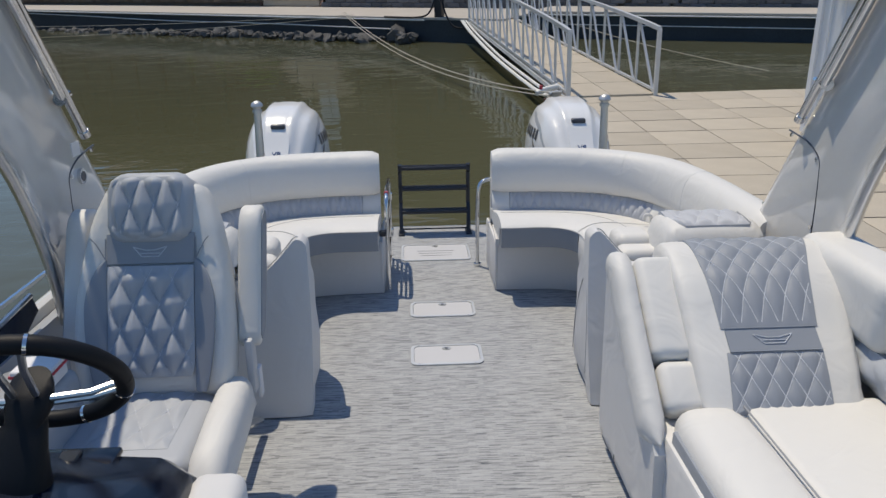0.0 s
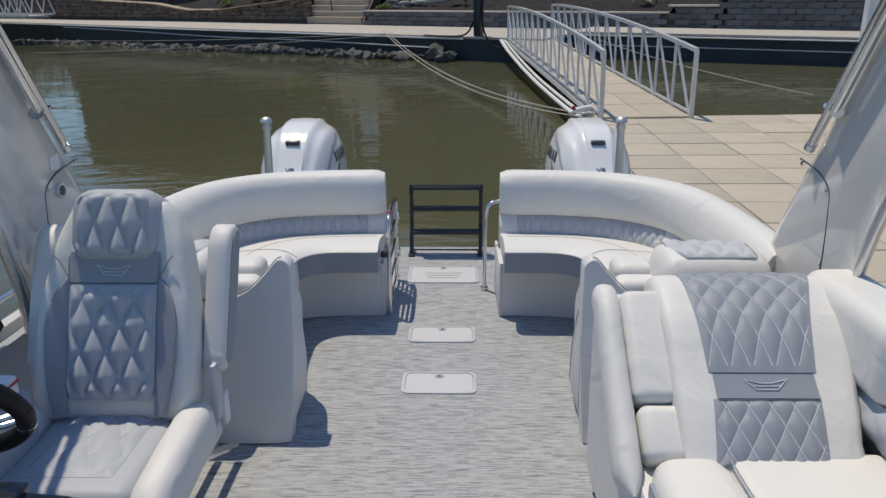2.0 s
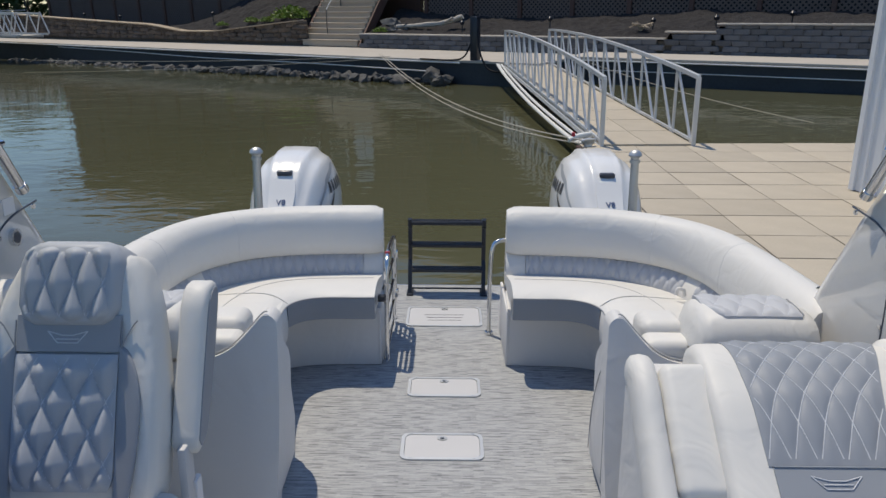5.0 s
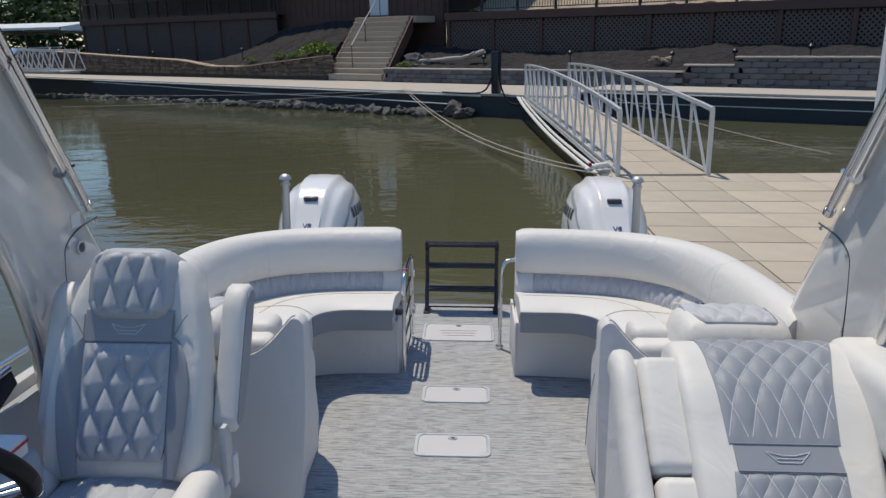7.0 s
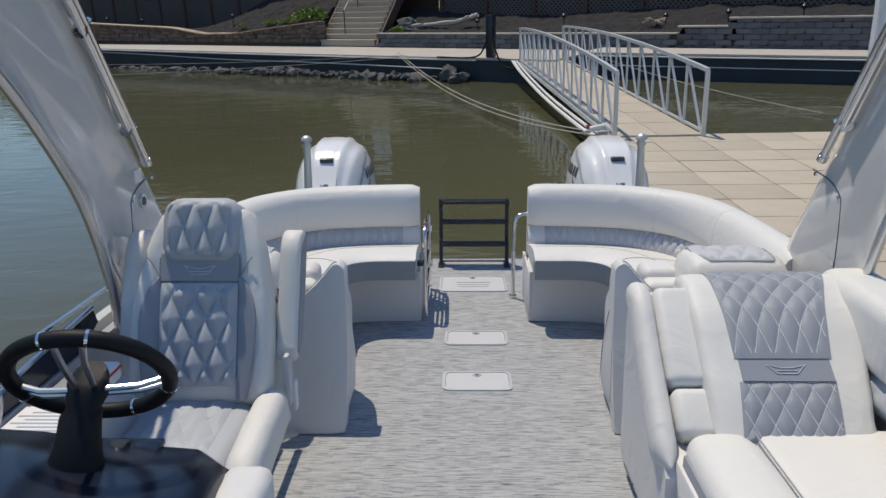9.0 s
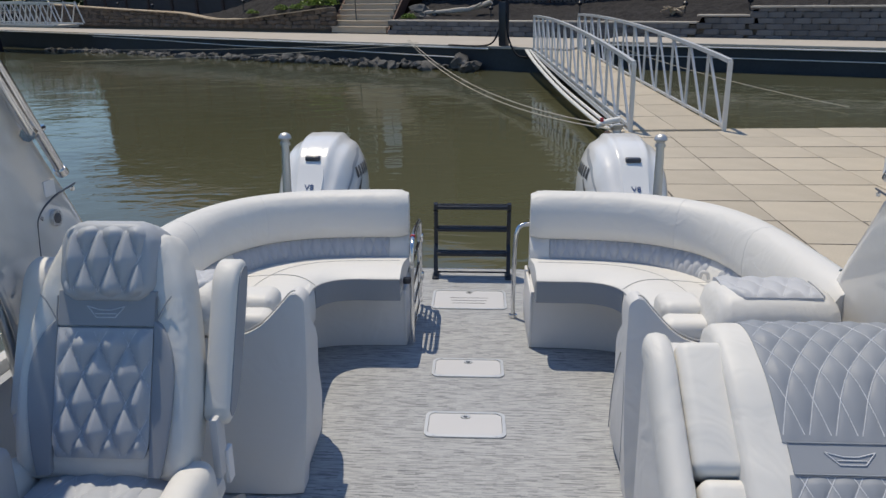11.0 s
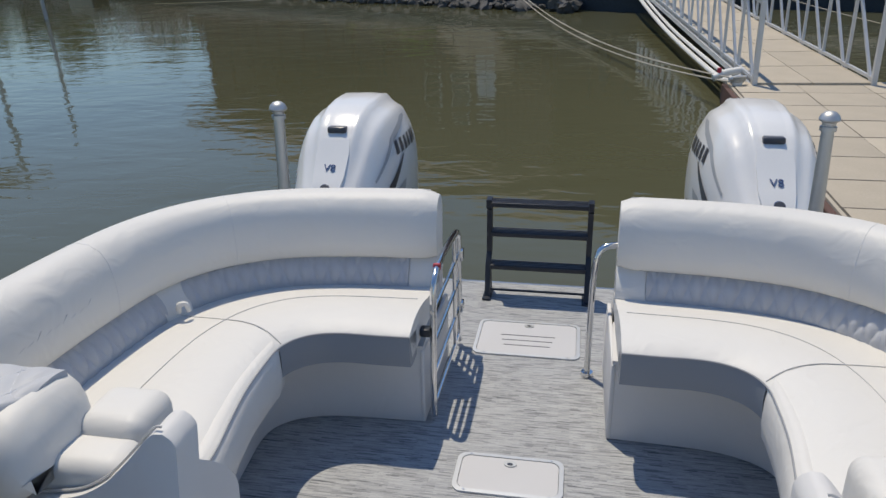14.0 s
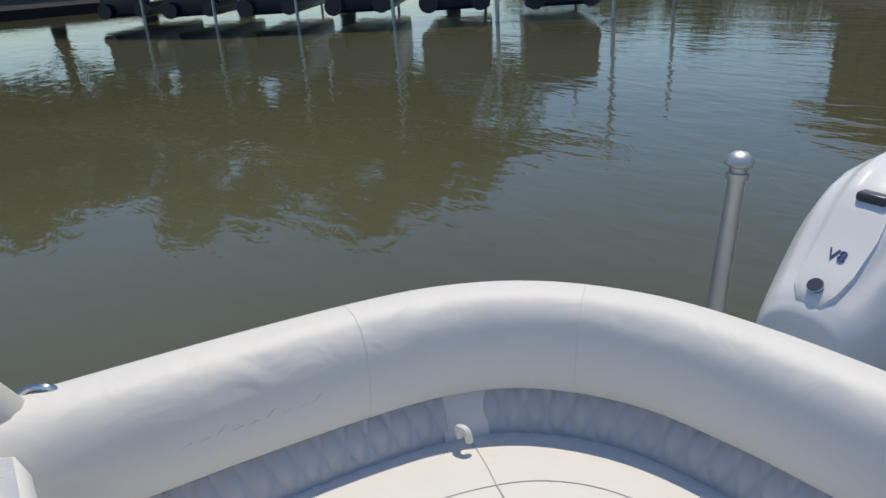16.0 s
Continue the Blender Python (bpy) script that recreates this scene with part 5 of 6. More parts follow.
paver_meshes = [mesh_from(paver(bmesh.new(), 0, 0, g), PAVER) for g in (0.0035, 0.005, 0.008)]
rest = bmesh.new()
for j in range(29):
    for i in range(17):
        x, y = i * W, -(j + 1) * D
        if j < 19 and i < 14:
            ob = new("paver", paver_meshes[(0, 1, 0, 2)[(j + i // 3) % 4]])
            ob.parent = dock
            ob.location = (x, y - DOCK_SKEW * x, random.uniform(-0.002, 0.002))
            ob.rotation_euler = (random.uniform(-0.002, 0.002), random.uniform(-0.002, 0.002), random.uniform(-0.003, 0.003))
        else:
            paver(rest, x, y, 0.005)
bmesh.ops.translate(rest, verts=rest.verts, vec=(2.24, 12.62, DOCK_Z))
tagged(part("far_paving", rest, PAVER, dock), kind="stuff")
setting("dock_edge", rbox(2.19, 2.225, -8, 12.6, DOCK_Z - 0.1, DOCK_Z - 0.004, 0.004, 1), PAVER, "sand-coloured concrete edge strip of the dock", "dock edge")
setting("dock_fascia", rbox(2.12, 2.188, -8, 12.58, -1.0, DOCK_Z - 0.02, 0.01, 1), BROWN, "dark timber fender board along the dock", "fender")


def bar(name, a, b, r, mat, parent, label=""):
    return part(name, tube([a, b], r, square=True), mat, parent, label)


def gangway():
    t = thing("gangway", "galvanised steel gangway with truss side rails", "gangway", (2.8, 18, -0.7))
    nl, nr, fl, fr = Vector((2.50, 12.35, -0.68)), Vector((3.95, 12.25, -0.68)), Vector((1.80, 24.3, -0.38)), Vector((3.20, 24.5, -0.38))
    n = 11
    for k in range(n):
        a, b = k / n, (k + 1) / n - 0.002
        q = [nl.lerp(fl, a), nr.lerp(fr, a), nr.lerp(fr, b), nl.lerp(fl, b)]
        for h0, h1 in ((0, 0.5), (0.5, 1)):
            g = [q[0].lerp(q[1], h0 + 0.003), q[0].lerp(q[1], h1 - 0.003), q[3].lerp(q[2], h1 - 0.003), q[3].lerp(q[2], h0 + 0.003)]
            part("tread_panel", loft([[p + Vector((0, 0, -0.03)) for p in g], [p + Vector((0, 0, 0.012)) for p in g]]), PAVER, t, "tan deck panel")
    for a, b, side in ((nl, fl, "left"), (nr, fr, "right")):
        def top(u):
            return a.lerp(b, u) + Vector((0, 0, 1.06 + 0.15 * math.sin(math.pi * u) ** 0.8 - 0.03 * u))
        part("top_chord", tube([top(k / 24) for k in range(25)], 0.032, square=True), GALV, t)
        bar("bottom_chord", a + Vector((0, 0, -0.06)), b + Vector((0, 0, -0.06)), 0.04, GALV, t)
        bar("kick_rail", a + Vector((0, 0, 0.06)), b + Vector((0, 0, 0.06)), 0.02, GALV, t)
        m = 13
        for k in range(m + 1):
            u = k / m
            bar("post", a.lerp(b, u) + Vector((0, 0, -0.06)), top(u), 0.032 if k in (0, m) else 0.020, GALV, t)
            if k < m:
                v = (k + 1) / m
                lo, hi = (v, u) if k % 2 == 0 else (u, v)
                bar("brace", a.lerp(b, (u * 0.9 + v * 0.1)) + Vector((0, 0, 0.0)), top(v * 0.96 + u * 0.04), 0.018, GALV, t)
    for dx, z in ((-0.10, -0.10), (-0.18, -0.15), (-0.24, -0.12)):
        part("service_pipe", tube(smooth_line([fl + Vector((dx, 0.3, 0.0)), fl.lerp(nl, 0.15) + Vector((dx, 0, z)), fl.lerp(nl, 0.5) + Vector((dx, 0, z - 0.10)), fl.lerp(nl, 0.85) + Vector((dx, 0, z - 0.04)), nl + Vector((dx - 0.05, 0.25, -0.03))], 6), 0.032, 8), PVC, t, "white service pipe")


gangway()


def rope(name, a, b, sag, r=0.012):
    a, b = Vector(a), Vector(b)
    t = thing(name, "pale braided mooring rope over the water", "rope", a, group="mooring ropes")
    pts = [a.lerp(b, k / 24) - Vector((0, 0, sag * 4 * (k / 24) * (1 - k / 24))) for k in range(25)]
    part("strand", tube(pts, r, 6), ROPE, t)


QA = SHORE @ Vector((-4.0, 0.52, -0.34))
rope("mooring_rope", QA, (2.16, 12.3, -0.64), 0.52)
rope("mooring_rope", QA + Vector((0.06, 0, 0.02)), (2.18, 12.40, -0.60), 0.46)
rope("mooring_rope", SHORE @ Vector((-3.5, 0.5, -0.40)), SHORE @ Vector((-24, -1.2, -1.15)), 0.12, 0.010)
rope("mooring_rope", SHORE @ Vector((-3.4, 0.5, -0.45)), SHORE @ Vector((-20, -3.5, -1.35)), 0.10, 0.010)
rope("mooring_rope", SHORE @ Vector((3.2, 2.3, -0.5)), (7.7, 16.0, -1.0), 0.12, 0.010)
t = thing("mooring_cleat", "galvanised mooring cleat wrapped in rope on the dock corner", "cleat", (2.28, 12.35, DOCK_Z))
part("horn", tube([(2.16, 12.30, -0.60), (2.28, 12.35, -0.585), (2.40, 12.40, -0.60)], 0.022, 8), GALV, t)
part("base", rbox(2.22, 2.34, 12.30, 12.40, -0.705, -0.60, 0.01, 1), GALV, t)
part("rope_wrap", tube([(2.28 + 0.07 * math.cos(a) * (1 + a / 40), 12.35 + 0.05 * math.sin(a), -0.66 + a * 0.003) for a in (0.5 * k for k in range(50))], 0.013, 6), ROPE, t)
part("pipe_stub", tube([(2.02, 12.70, -0.66), (2.20, 12.75, -0.60), (2.40, 12.8, -0.58)], 0.05, 10), PVC, t, "white pipe fitting")
part("valve", tube([(2.10, 12.72, -0.60), (2.10, 12.72, -0.53)], 0.03, 10), RED_INK, t, "red valve handle")

def boathouse():
    t = thing("boathouse", "white ribbed metal boathouse wall on the dock", "boathouse", (5.0, 9.2, DOCK_Z))
    a, b = Vector((4.95, 9.30, 0)), Vector((5.35, 7.7, 0))
    d = (b - a).normalized()
    n = Vector((d.y, -d.x, 0))
    n = n if n.x < 0 else -n
    prof = []
    k = 0.0
    while k < 1.65:
        prof += [(k, 0.0), (k + 0.14, 0.0), (k + 0.155, 0.022), (k + 0.185, 0.022)]
        k += 0.20
    line = [a + d * u + n * h for u, h in prof]
    back = [a + Vector((1.5, 0.1, 0)), b + Vector((1.5, 0.1, 0))]
    ring = line + back[::-1]
    part("wall", loft([[p + Vector((0, 0, z)) for p in ring] for z in (DOCK_Z + 0.01, 2.6)]), SIDING, t, "white ribbed metal siding", sharp=20)
    part("corner_trim", loft([[a + Vector(o) + Vector((0, 0, z)) for o in ((-0.03, 0.02, 0), (0.06, 0.05, 0), (0.05, -0.05, 0), (-0.02, -0.06, 0))] for z in (DOCK_Z + 0.01, 2.6)]), SIDING, t)
    m = Matrix.Translation(a + d * 0.55 + n * 0.03) @ Matrix.Rotation(math.atan2(d.y, d.x), 4, "Z")
    part("notice_board", rbox(-0.30, 0.30, -0.012, 0.008, 0.95, 1.75, 0.005, 1, turn=m), PAPER, t, "white notice board")
    for k in range(7):
        part("text_bar", rbox(-0.24, 0.22 - 0.05 * (k % 3), -0.018, 0.014, 1.05 + 0.09 * k, 1.08 + 0.09 * k, 0, turn=m), COWL_GREY, t)


boathouse()

# ---- shore ----
def noisy(bm, amount, scale):
    for v in bm.verts:
        v.co += noise.noise_vector(v.co * scale) * amount
    return bm


def rock_mesh(seed):
    bm = bmesh.new()
    bmesh.ops.create_icosphere(bm, subdivisions=2, radius=0.5)
    off = Vector((seed * 7.1, seed * 3.3, seed * 1.7))
    for v in bm.verts:
        d = v.co.normalized()
        k = 1 + 0.55 * noise.noise(d * 1.4 + off) + 0.25 * noise.noise(d * 3.5 + off)
        v.co = Vector((d.x * 0.62 * k, d.y * 0.45 * k, d.z * 0.36 * k))
    return mesh_from(bm, ROCK, 25)


rocks = [rock_mesh(k) for k in range(5)]
rip = thing("riprap", "grey broken rocks along the foot of the quay", "rocks", (-13, 0.0, WATER_Z), SHORE)
for k in range(240):
    u = random.random()
    ob = new("rock", rocks[k % 5])
    ob.parent = rip
    sx = -30.5 + 29.6 * u
    big = random.choice((0.20, 0.26, 0.32, 0.40, 0.50))
    if k == 0:
        sx, big = -1.6, 0.62
    ob.location = (sx + 13, random.uniform(-0.75, 0.0) + quay_edge(sx)[0], random.uniform(-0.02, 0.10) + (0.10 if k == 0 else 0) - RISE - SLOPE * sx)
    ob.rotation_euler = (random.uniform(-0.4, 0.4), random.uniform(-0.4, 0.4), random.uniform(0, 6.28))
    ob.scale = (big, big, big * random.uniform(0.8, 1.3))

t = thing("quay_pipes", "white service pipes along the quay face", "pipe", (6, -0.03, -0.5), SHORE)
part("pipe", tube([(2.6, 2.28, -0.40), (45, 2.28, -0.40)], 0.026, 6), PVC, t)
part("pipe", tube([(3.2, 2.32, -0.70), (45, 2.32, -0.70)], 0.016, 6), PVC, t)
part("pipe", tube([(x, quay_edge(x)[0] - 0.03, quay_edge(x)[1] - 0.46) for x in STATIONS[1:][::-1] + [-0.6]], 0.030, 6), PVC, t)
part("cable", tube(smooth_line([(x, quay_edge(x)[0], z) for x, z in ((-26, -0.56), (-20, -0.62), (-14, -0.72), (-8, -0.72), (-2, -0.78))], 5), 0.022, 6), PVC, t)
t = thing("mooring_pile", "dark steel mooring pile on the quay", "pile", (-0.2, 0.75, -0.43), SHORE)
part("post", rbox(-0.33, -0.07, 0.62, 0.88, -0.43, 0.95, 0.02, 2), BLACK, t)
part("hose", tube(smooth_line([(-0.35, 0.7, 0.1), (-0.5, 0.55, -0.3), (-0.9, 0.40, -0.42), (-2.2, 0.46, -0.42)], 5), 0.03, 8), RUBBER, t, "black hose")
part("hose", tube(smooth_line([(-0.08, 0.7, 0.6), (0.1, 0.5, -0.1), (0.5, 0.35, -0.65), (1.0, 0.34, -0.72), (1.3, 0.34, -0.55)], 5), 0.03, 8), RUBBER, t, "black hose")


def lerp_table(tab, x):
    if x <= tab[0][0]:
        return tab[0][1]
    for (a, p), (b, q) in zip(tab, tab[1:]):
        if x <= b:
            return p + (q - p) * (x - a) / (b - a)
    return tab[-1][1]


FRONT_H = [(-40, 0.9), (-31.6, 0.55), (-22.3, 0.18), (-19.5, -0.12), (-17.3, -0.10), (-11.6, 0.42), (-11.45, -0.43), (-8.3, -0.43), (-8.1, 0.06), (4.9, 0.06), (5.0, 0.28), (6.5, 0.28), (6.6, 0.53), (40, 0.53)]
BACK_H = [(-40, 0.5), (-24.6, 0.05), (-22.5, 0.35), (-18.5, 1.9), (-15, 2.25), (-11.7, 2.3), (-11.4, 1.2), (-8.4, 1.0), (-7.5, 0.85), (-1.6, 0.62), (5.3, 0.95), (10, 0.85), (40, 0.9)]


def terrain(u, v):
    x, y = -42 + 76 * u, 4.72 + 4.6 * v
    k = min(1, v * 1.15)
    z = lerp_table(FRONT_H, x) * (1 - k) + lerp_table(BACK_H, x) * k
    z += 0.10 * noise.noise(Vector((x * 0.9, y * 0.9, 0))) * min(1, v * 4) + 0.10 * noise.noise(Vector((x * 4.1, y * 4.1, 0))) * min(1, v * 6)
    if -11.7 - 0.25 * (y - 4.6) < x < -8.1 - 0.25 * (y - 4.6):
        z = min(z, -0.5)
    return Vector((x, y, z))


setting("planted_bank", surface(terrain, 760, 48), MULCH, "bank of dark mulch above the quay", "ground", SHORE)
setting("upper_ground", rbox(-60, 60, 9.1, 60, -2, 0.2, 0), MULCH, "dark ground under the terrace", "ground", SHORE)


def steps():
    t = thing("stairs", "tan timber-edged stairs up the bank with a steel handrail", "stairs", (-9.9, 6.3, -0.43), SHORE)
    n, rise, run = 12, 0.228, 0.285
    for k in range(n):
        z, y = -0.43 + rise * k, 4.60 + run * k
        o = -0.25 * run * k
        part("riser", rbox(-11.46 + o, -8.30 + o, y + 0.03, y + run + 0.06, z - 0.05, z + rise - 0.05, 0.004, 1), STEP, t)
        part("tread", rbox(-11.48 + o, -8.28 + o, y, y + run + 0.03, z + rise - 0.049, z + rise, 0.01, 1), STEP, t)
    part("landing", rbox(-12.6, -8.8, 4.60 + run * n, 9.6, 2.0, 2.30, 0.01, 1), STEP, t)
    for x in (-11.56, -8.20):
        part("stringer", loft([[Vector((x + o - 0.25 * (y - 4.6), y, z)) for y, z in ((4.55, -0.43), (8.05, 2.30), (8.05, 1.6), (5.4, -0.43))] for o in (-0.06, 0.06)]), BROWN, t)
    rail = [Vector((-10.35, 5.1, 1.05)), Vector((-11.15, 8.3, 3.45))]
    part("handrail", tube(rail, 0.025, 8), ALU, t, "grey steel handrail")
    for u, z in ((0.0, -0.1), (0.45, 0.9), (0.98, 2.2)):
        p = rail[0].lerp(rail[1], u)
        part("rail_post", tube([(p.x, p.y, z), p], 0.022, 8), BLACK, t)


steps()


def stone_block(seed, w, h, d, mat):
    bm = bmesh.new()
    bmesh.ops.create_cube(bm, size=1)
    bmesh.ops.bevel(bm, geom=bm.edges[:], offset=0.12, segments=1, affect="EDGES")
    for v in bm.verts:
        v.co += noise.noise_vector(v.co * 2 + Vector((seed * 5.0, 0, 0))) * 0.10
        v.co = Vector((v.co.x * w, v.co.y * d, v.co.z * h))
    return mesh_from(bm, mat, 20)


def block_wall():
    t = thing("block_wall", "dark split-face block retaining wall", "retaining wall", (0, 4.6, -0.43), SHORE, kind="structure")
    meshes = [stone_block(k, 0.50, 0.185, 0.22, BLOCK) for k in range(4)]
    cap = mesh_from(rbox(-0.29, 0.29, -0.15, 0.15, -0.03, 0.03, 0.01, 1), BLOCK)
    for x0, x1, top in ((-8.1, 4.9, 0.11), (4.9, 6.55, 0.34), (6.55, 19.5, 0.60)):
        rows = round((top + 0.43) / 0.18)
        cols = int((x1 - x0) / 0.51)
        for r in range(rows):
            for c in range(cols):
                ob = new("block", meshes[(r * 7 + c * 3) % 4])
                ob.parent = t
                ob.location = (x0 + (c + (0.5 if r % 2 else 0.0)) * 0.51 + 0.25, 0.04 * r * 0.4 + random.uniform(-0.01, 0.01), 0.09 + r * 0.18)
    caps = bmesh.new()
    for x0, x1, top in ((-8.1, 4.9, 0.11), (4.9, 6.55, 0.34), (6.55, 30, 0.60)):
        rbox(x0, x1, 4.52, 4.86, top - 0.01, top + 0.045, 0.012, 1, bm=caps)
    part("coping", caps, CONCRETE, t, "pale coping strip")
    part("core", rbox(-8.0, 30, 4.64, 4.9, -0.43, 0.05, 0), JOINT, t)
    far = bmesh.new()
    for r in range(6):
        for c in range(20):
            rbox(19.6 + c * 0.51, 20.08 + c * 0.51, 4.50, 4.7, -0.43 + r * 0.18, -0.26 + r * 0.18, 0.02, 1, bm=far)
    tagged(part("far_blocks", far, BLOCK, t), kind="stuff")


block_wall()


def stone_wall():
    t = thing("stone_wall", "low curved field-stone retaining wall", "retaining wall", (-22, 4.75, -0.43), SHORE, kind="structure")
    meshes = [stone_block(k + 10, 1.0, 1.0, 0.35, STONE) for k in range(6)]
    x = -11.6
    count = 0
    while x > -38 and count < 296:
        top = lerp_table(FRONT_H, x) + 0.10
        hgt = top + 0.43
        w = random.uniform(0.28, 0.48)
        rows = max(1, round(hgt / 0.20))
        for r in range(rows):
            ob = new("stone", meshes[random.randrange(6)])
            ob.parent = t
            ob.location = (x + 22 + (0.12 if r % 2 else 0), 0.05 * math.sin(x * 0.5) + random.uniform(-0.04, 0.04), hgt * (r + 0.5) / rows)
            ob.scale = (w * random.uniform(0.9, 1.1), 1, hgt / rows * random.uniform(0.92, 1.1))
            ob.rotation_euler = (0, random.uniform(-0.1, 0.1), random.uniform(-0.15, 0.15))
            count += 1
        x -= w * 0.95
    cop = along(smooth_line([(x, 4.72 + 0.05 * math.sin(x * 0.5), lerp_table(FRONT_H, x) + 0.10) for x in (-11.6, -13, -15, -17.3, -18.5, -19.5, -21, -22.3, -25, -28, -31.6, -36, -39)], 4), 60)
    part("coping", loft([[p + Vector((0, o, z)) for o, z in ((-0.22, -0.03), (-0.24, 0.02), (0.2, 0.04), (0.2, -0.03))] for p in cop]), SAND, t, "sandy flat coping stones")
    part("core", loft([[p + Vector((0, o, z)) for o, z in ((-0.02, -0.08), (0.25, -0.08), (0.25, -1.3), (-0.02, -1.3))] for p in cop]), JOINT, t)


stone_wall()


def lattice_panel(x0, x1, z0, z1, y, parent):
    """Crossed diagonal slats."""
    bm = bmesh.new()
    step, w = 0.20, 0.035
    h = z1 - z0
    for d, yy in ((1, y), (-1, y - 0.015)):
        c = x0 - h
        while c < x1:
            a, b = c, c + h
            lo, hi = max(a, x0), min(b, x1)
            if hi - lo > 0.05:
                za, zb = z0 + (lo - a), z0 + (hi - a)
                if d < 0:
                    za, zb = z1 - (lo - a), z1 - (hi - a)
                p, q = Vector((lo, yy, za)), Vector((hi, yy, zb))
                side = Vector((-(q.z - p.z), 0, q.x - p.x)).normalized() * w
                v = [bm.verts.new(k) for k in (p - side, q - side, q + side, p + side)]
                bm.faces.new(v)
                u = [bm.verts.new(k + Vector((0, -0.012, 0))) for k in (p - side, q - side, q + side, p + side)]
                bm.faces.new(u)
                for i in range(4):
                    bm.faces.new((v[i], v[(i + 1) % 4], u[(i + 1) % 4], u[i]))
            c += step
    return tagged(part("lattice", bm, LATTICE, parent, "crossed lattice slats", sharp=20), kind="stuff")


def terrace(x0, x1, base, deck, name, label):
    t = thing(name, label, "terrace", ((x0 + x1) / 2, 9.0, base), SHORE)
    # near-black sheet put in for the shade behind the lattice
    part("shade_backing", rbox(x0, x1, 9.10, 9.2, base - 0.3, deck, 0), VOID, t)
    n = max(2, round((x1 - x0) / 2.4))
    for k in range(n):
        a, b = x0 + (x1 - x0) * k / n, x0 + (x1 - x0) * (k + 1) / n
        lattice_panel(a + 0.10, b - 0.02, base - 0.2, deck - 0.03, 9.04, t)
        part("post", rbox(a - 0.09, a + 0.09, 8.93, 9.08, base - 0.4, deck, 0.01, 1), BROWN, t)
    part("fascia", rbox(x0 - 0.15, x1 + 0.15, 8.86, 9.0, deck, deck + 0.36, 0.015, 1), BROWN, t, "brown fascia board")
    part("deck", rbox(x0, x1, 9.0, 13.0, deck + 0.2, deck + 0.35, 0.01, 1), BROWN, t)
    z = deck + 0.36
    part("top_rail", rbox(x0, x1, 8.92, 8.98, z + 0.98, z + 1.04, 0.01, 1), BLACK, t)
    part("foot_rail", rbox(x0, x1, 8.93, 8.97, z + 0.09, z + 0.13, 0.005, 1), BLACK, t)
    m = max(2, round((x1 - x0) / 1.9))
    for k in range(m + 1):
        a = x0 + (x1 - x0) * k / m
        part("rail_post", rbox(a - 0.05, a + 0.05, 8.90, 9.0, z, z + 1.12, 0.008, 1), BLACK, t)
    bal = bmesh.new()
    c = x0
    while c < x1:
        rbox(c - 0.010, c + 0.010, 8.94, 8.96, z + 0.1, z + 1.0, 0, bm=bal)
        c += 0.13
    tagged(part("railing_infill", bal, BLACK, t), kind="stuff")
    return t


terrace(-7.6, 24, 0.60, 2.16, "terrace", "brown lattice-skirted terrace with black balusters")
terrace(-38.6, -19.2, 0.15, 2.34, "terrace", "brown lattice-skirted terrace on the far bank")


def lodge():
    t = thing("lodge", "dark brown timber lodge with a white door", "building", (-24, 10, 2.3), SHORE)
    part("wall", rbox(-20, -8.4, 9.7, 10.0, 0.0, 9.0, 0), BROWN, t, "brown timber wall")
    x = -20
    while x < -8.6:
        part("batten", rbox(x, x + 0.05, 9.66, 9.70, 2.3, 9.0, 0), BROWN, t)
        x += 0.42
    d = part("door", rbox(-12.9, -11.7, 9.60, 9.68, 2.32, 4.45, 0.02, 1), SIDING, t, "white door")
    part("handle", tube([(-11.85, 9.58, 3.3), (-11.85, 9.58, 3.5)], 0.02, 6), STEEL, d)
    for a in (-16.7, -14.7):
        w = part("window", rbox(a, a + 1.2, 9.62, 9.7, 3.5, 5.0, 0.01, 1), SIDING, t, "white-framed window")
        part("pane", rbox(a + 0.08, a + 1.12, 9.60, 9.625, 3.6, 4.9, 0), GLASS, w)
    part("porch_wall", rbox(-44.5, -20, 12.6, 12.9, 1.3, 9.0, 0), BROWN, t)
    for k in range(8):
        a = -38 + k * 2.6
        part("porch_post", rbox(a, a + 0.22, 9.0, 9.22, 2.7, 5.6, 0.01, 1), BROWN, t)
    part("porch_roof", loft([[Vector((x, y, z)) for y, z in ((8.4, 5.6), (13.0, 7.6), (13.0, 7.8), (8.3, 5.8))] for x in (-39, -19.5)]), BROWN, t)
    part("roof", loft([[Vector((x, y, z)) for y, z in ((9.2, 8.8), (17, 13.5), (25, 8.8))] for x in (-45, -8)]), BROWN, t, "dark brown roof")
    part("terrace_house", rbox(-16, 34, 17, 17.3, 2.0, 12.5, 0), BROWN, t, "dark brown rear wall")
    return t


lodge()
def rubble(u, v):
    x, y = -8 + 40 * u, 11.5 + 2.5 * v
    return Vector((x, y, 2.50 + 0.9 * v + 0.25 * noise.noise(Vector((x * 1.6, y * 1.6, 3)))))


setting("rubble_bank", surface(rubble, 160, 20), SAND, "sunlit sandy rubble bank behind the terrace", "ground", SHORE)


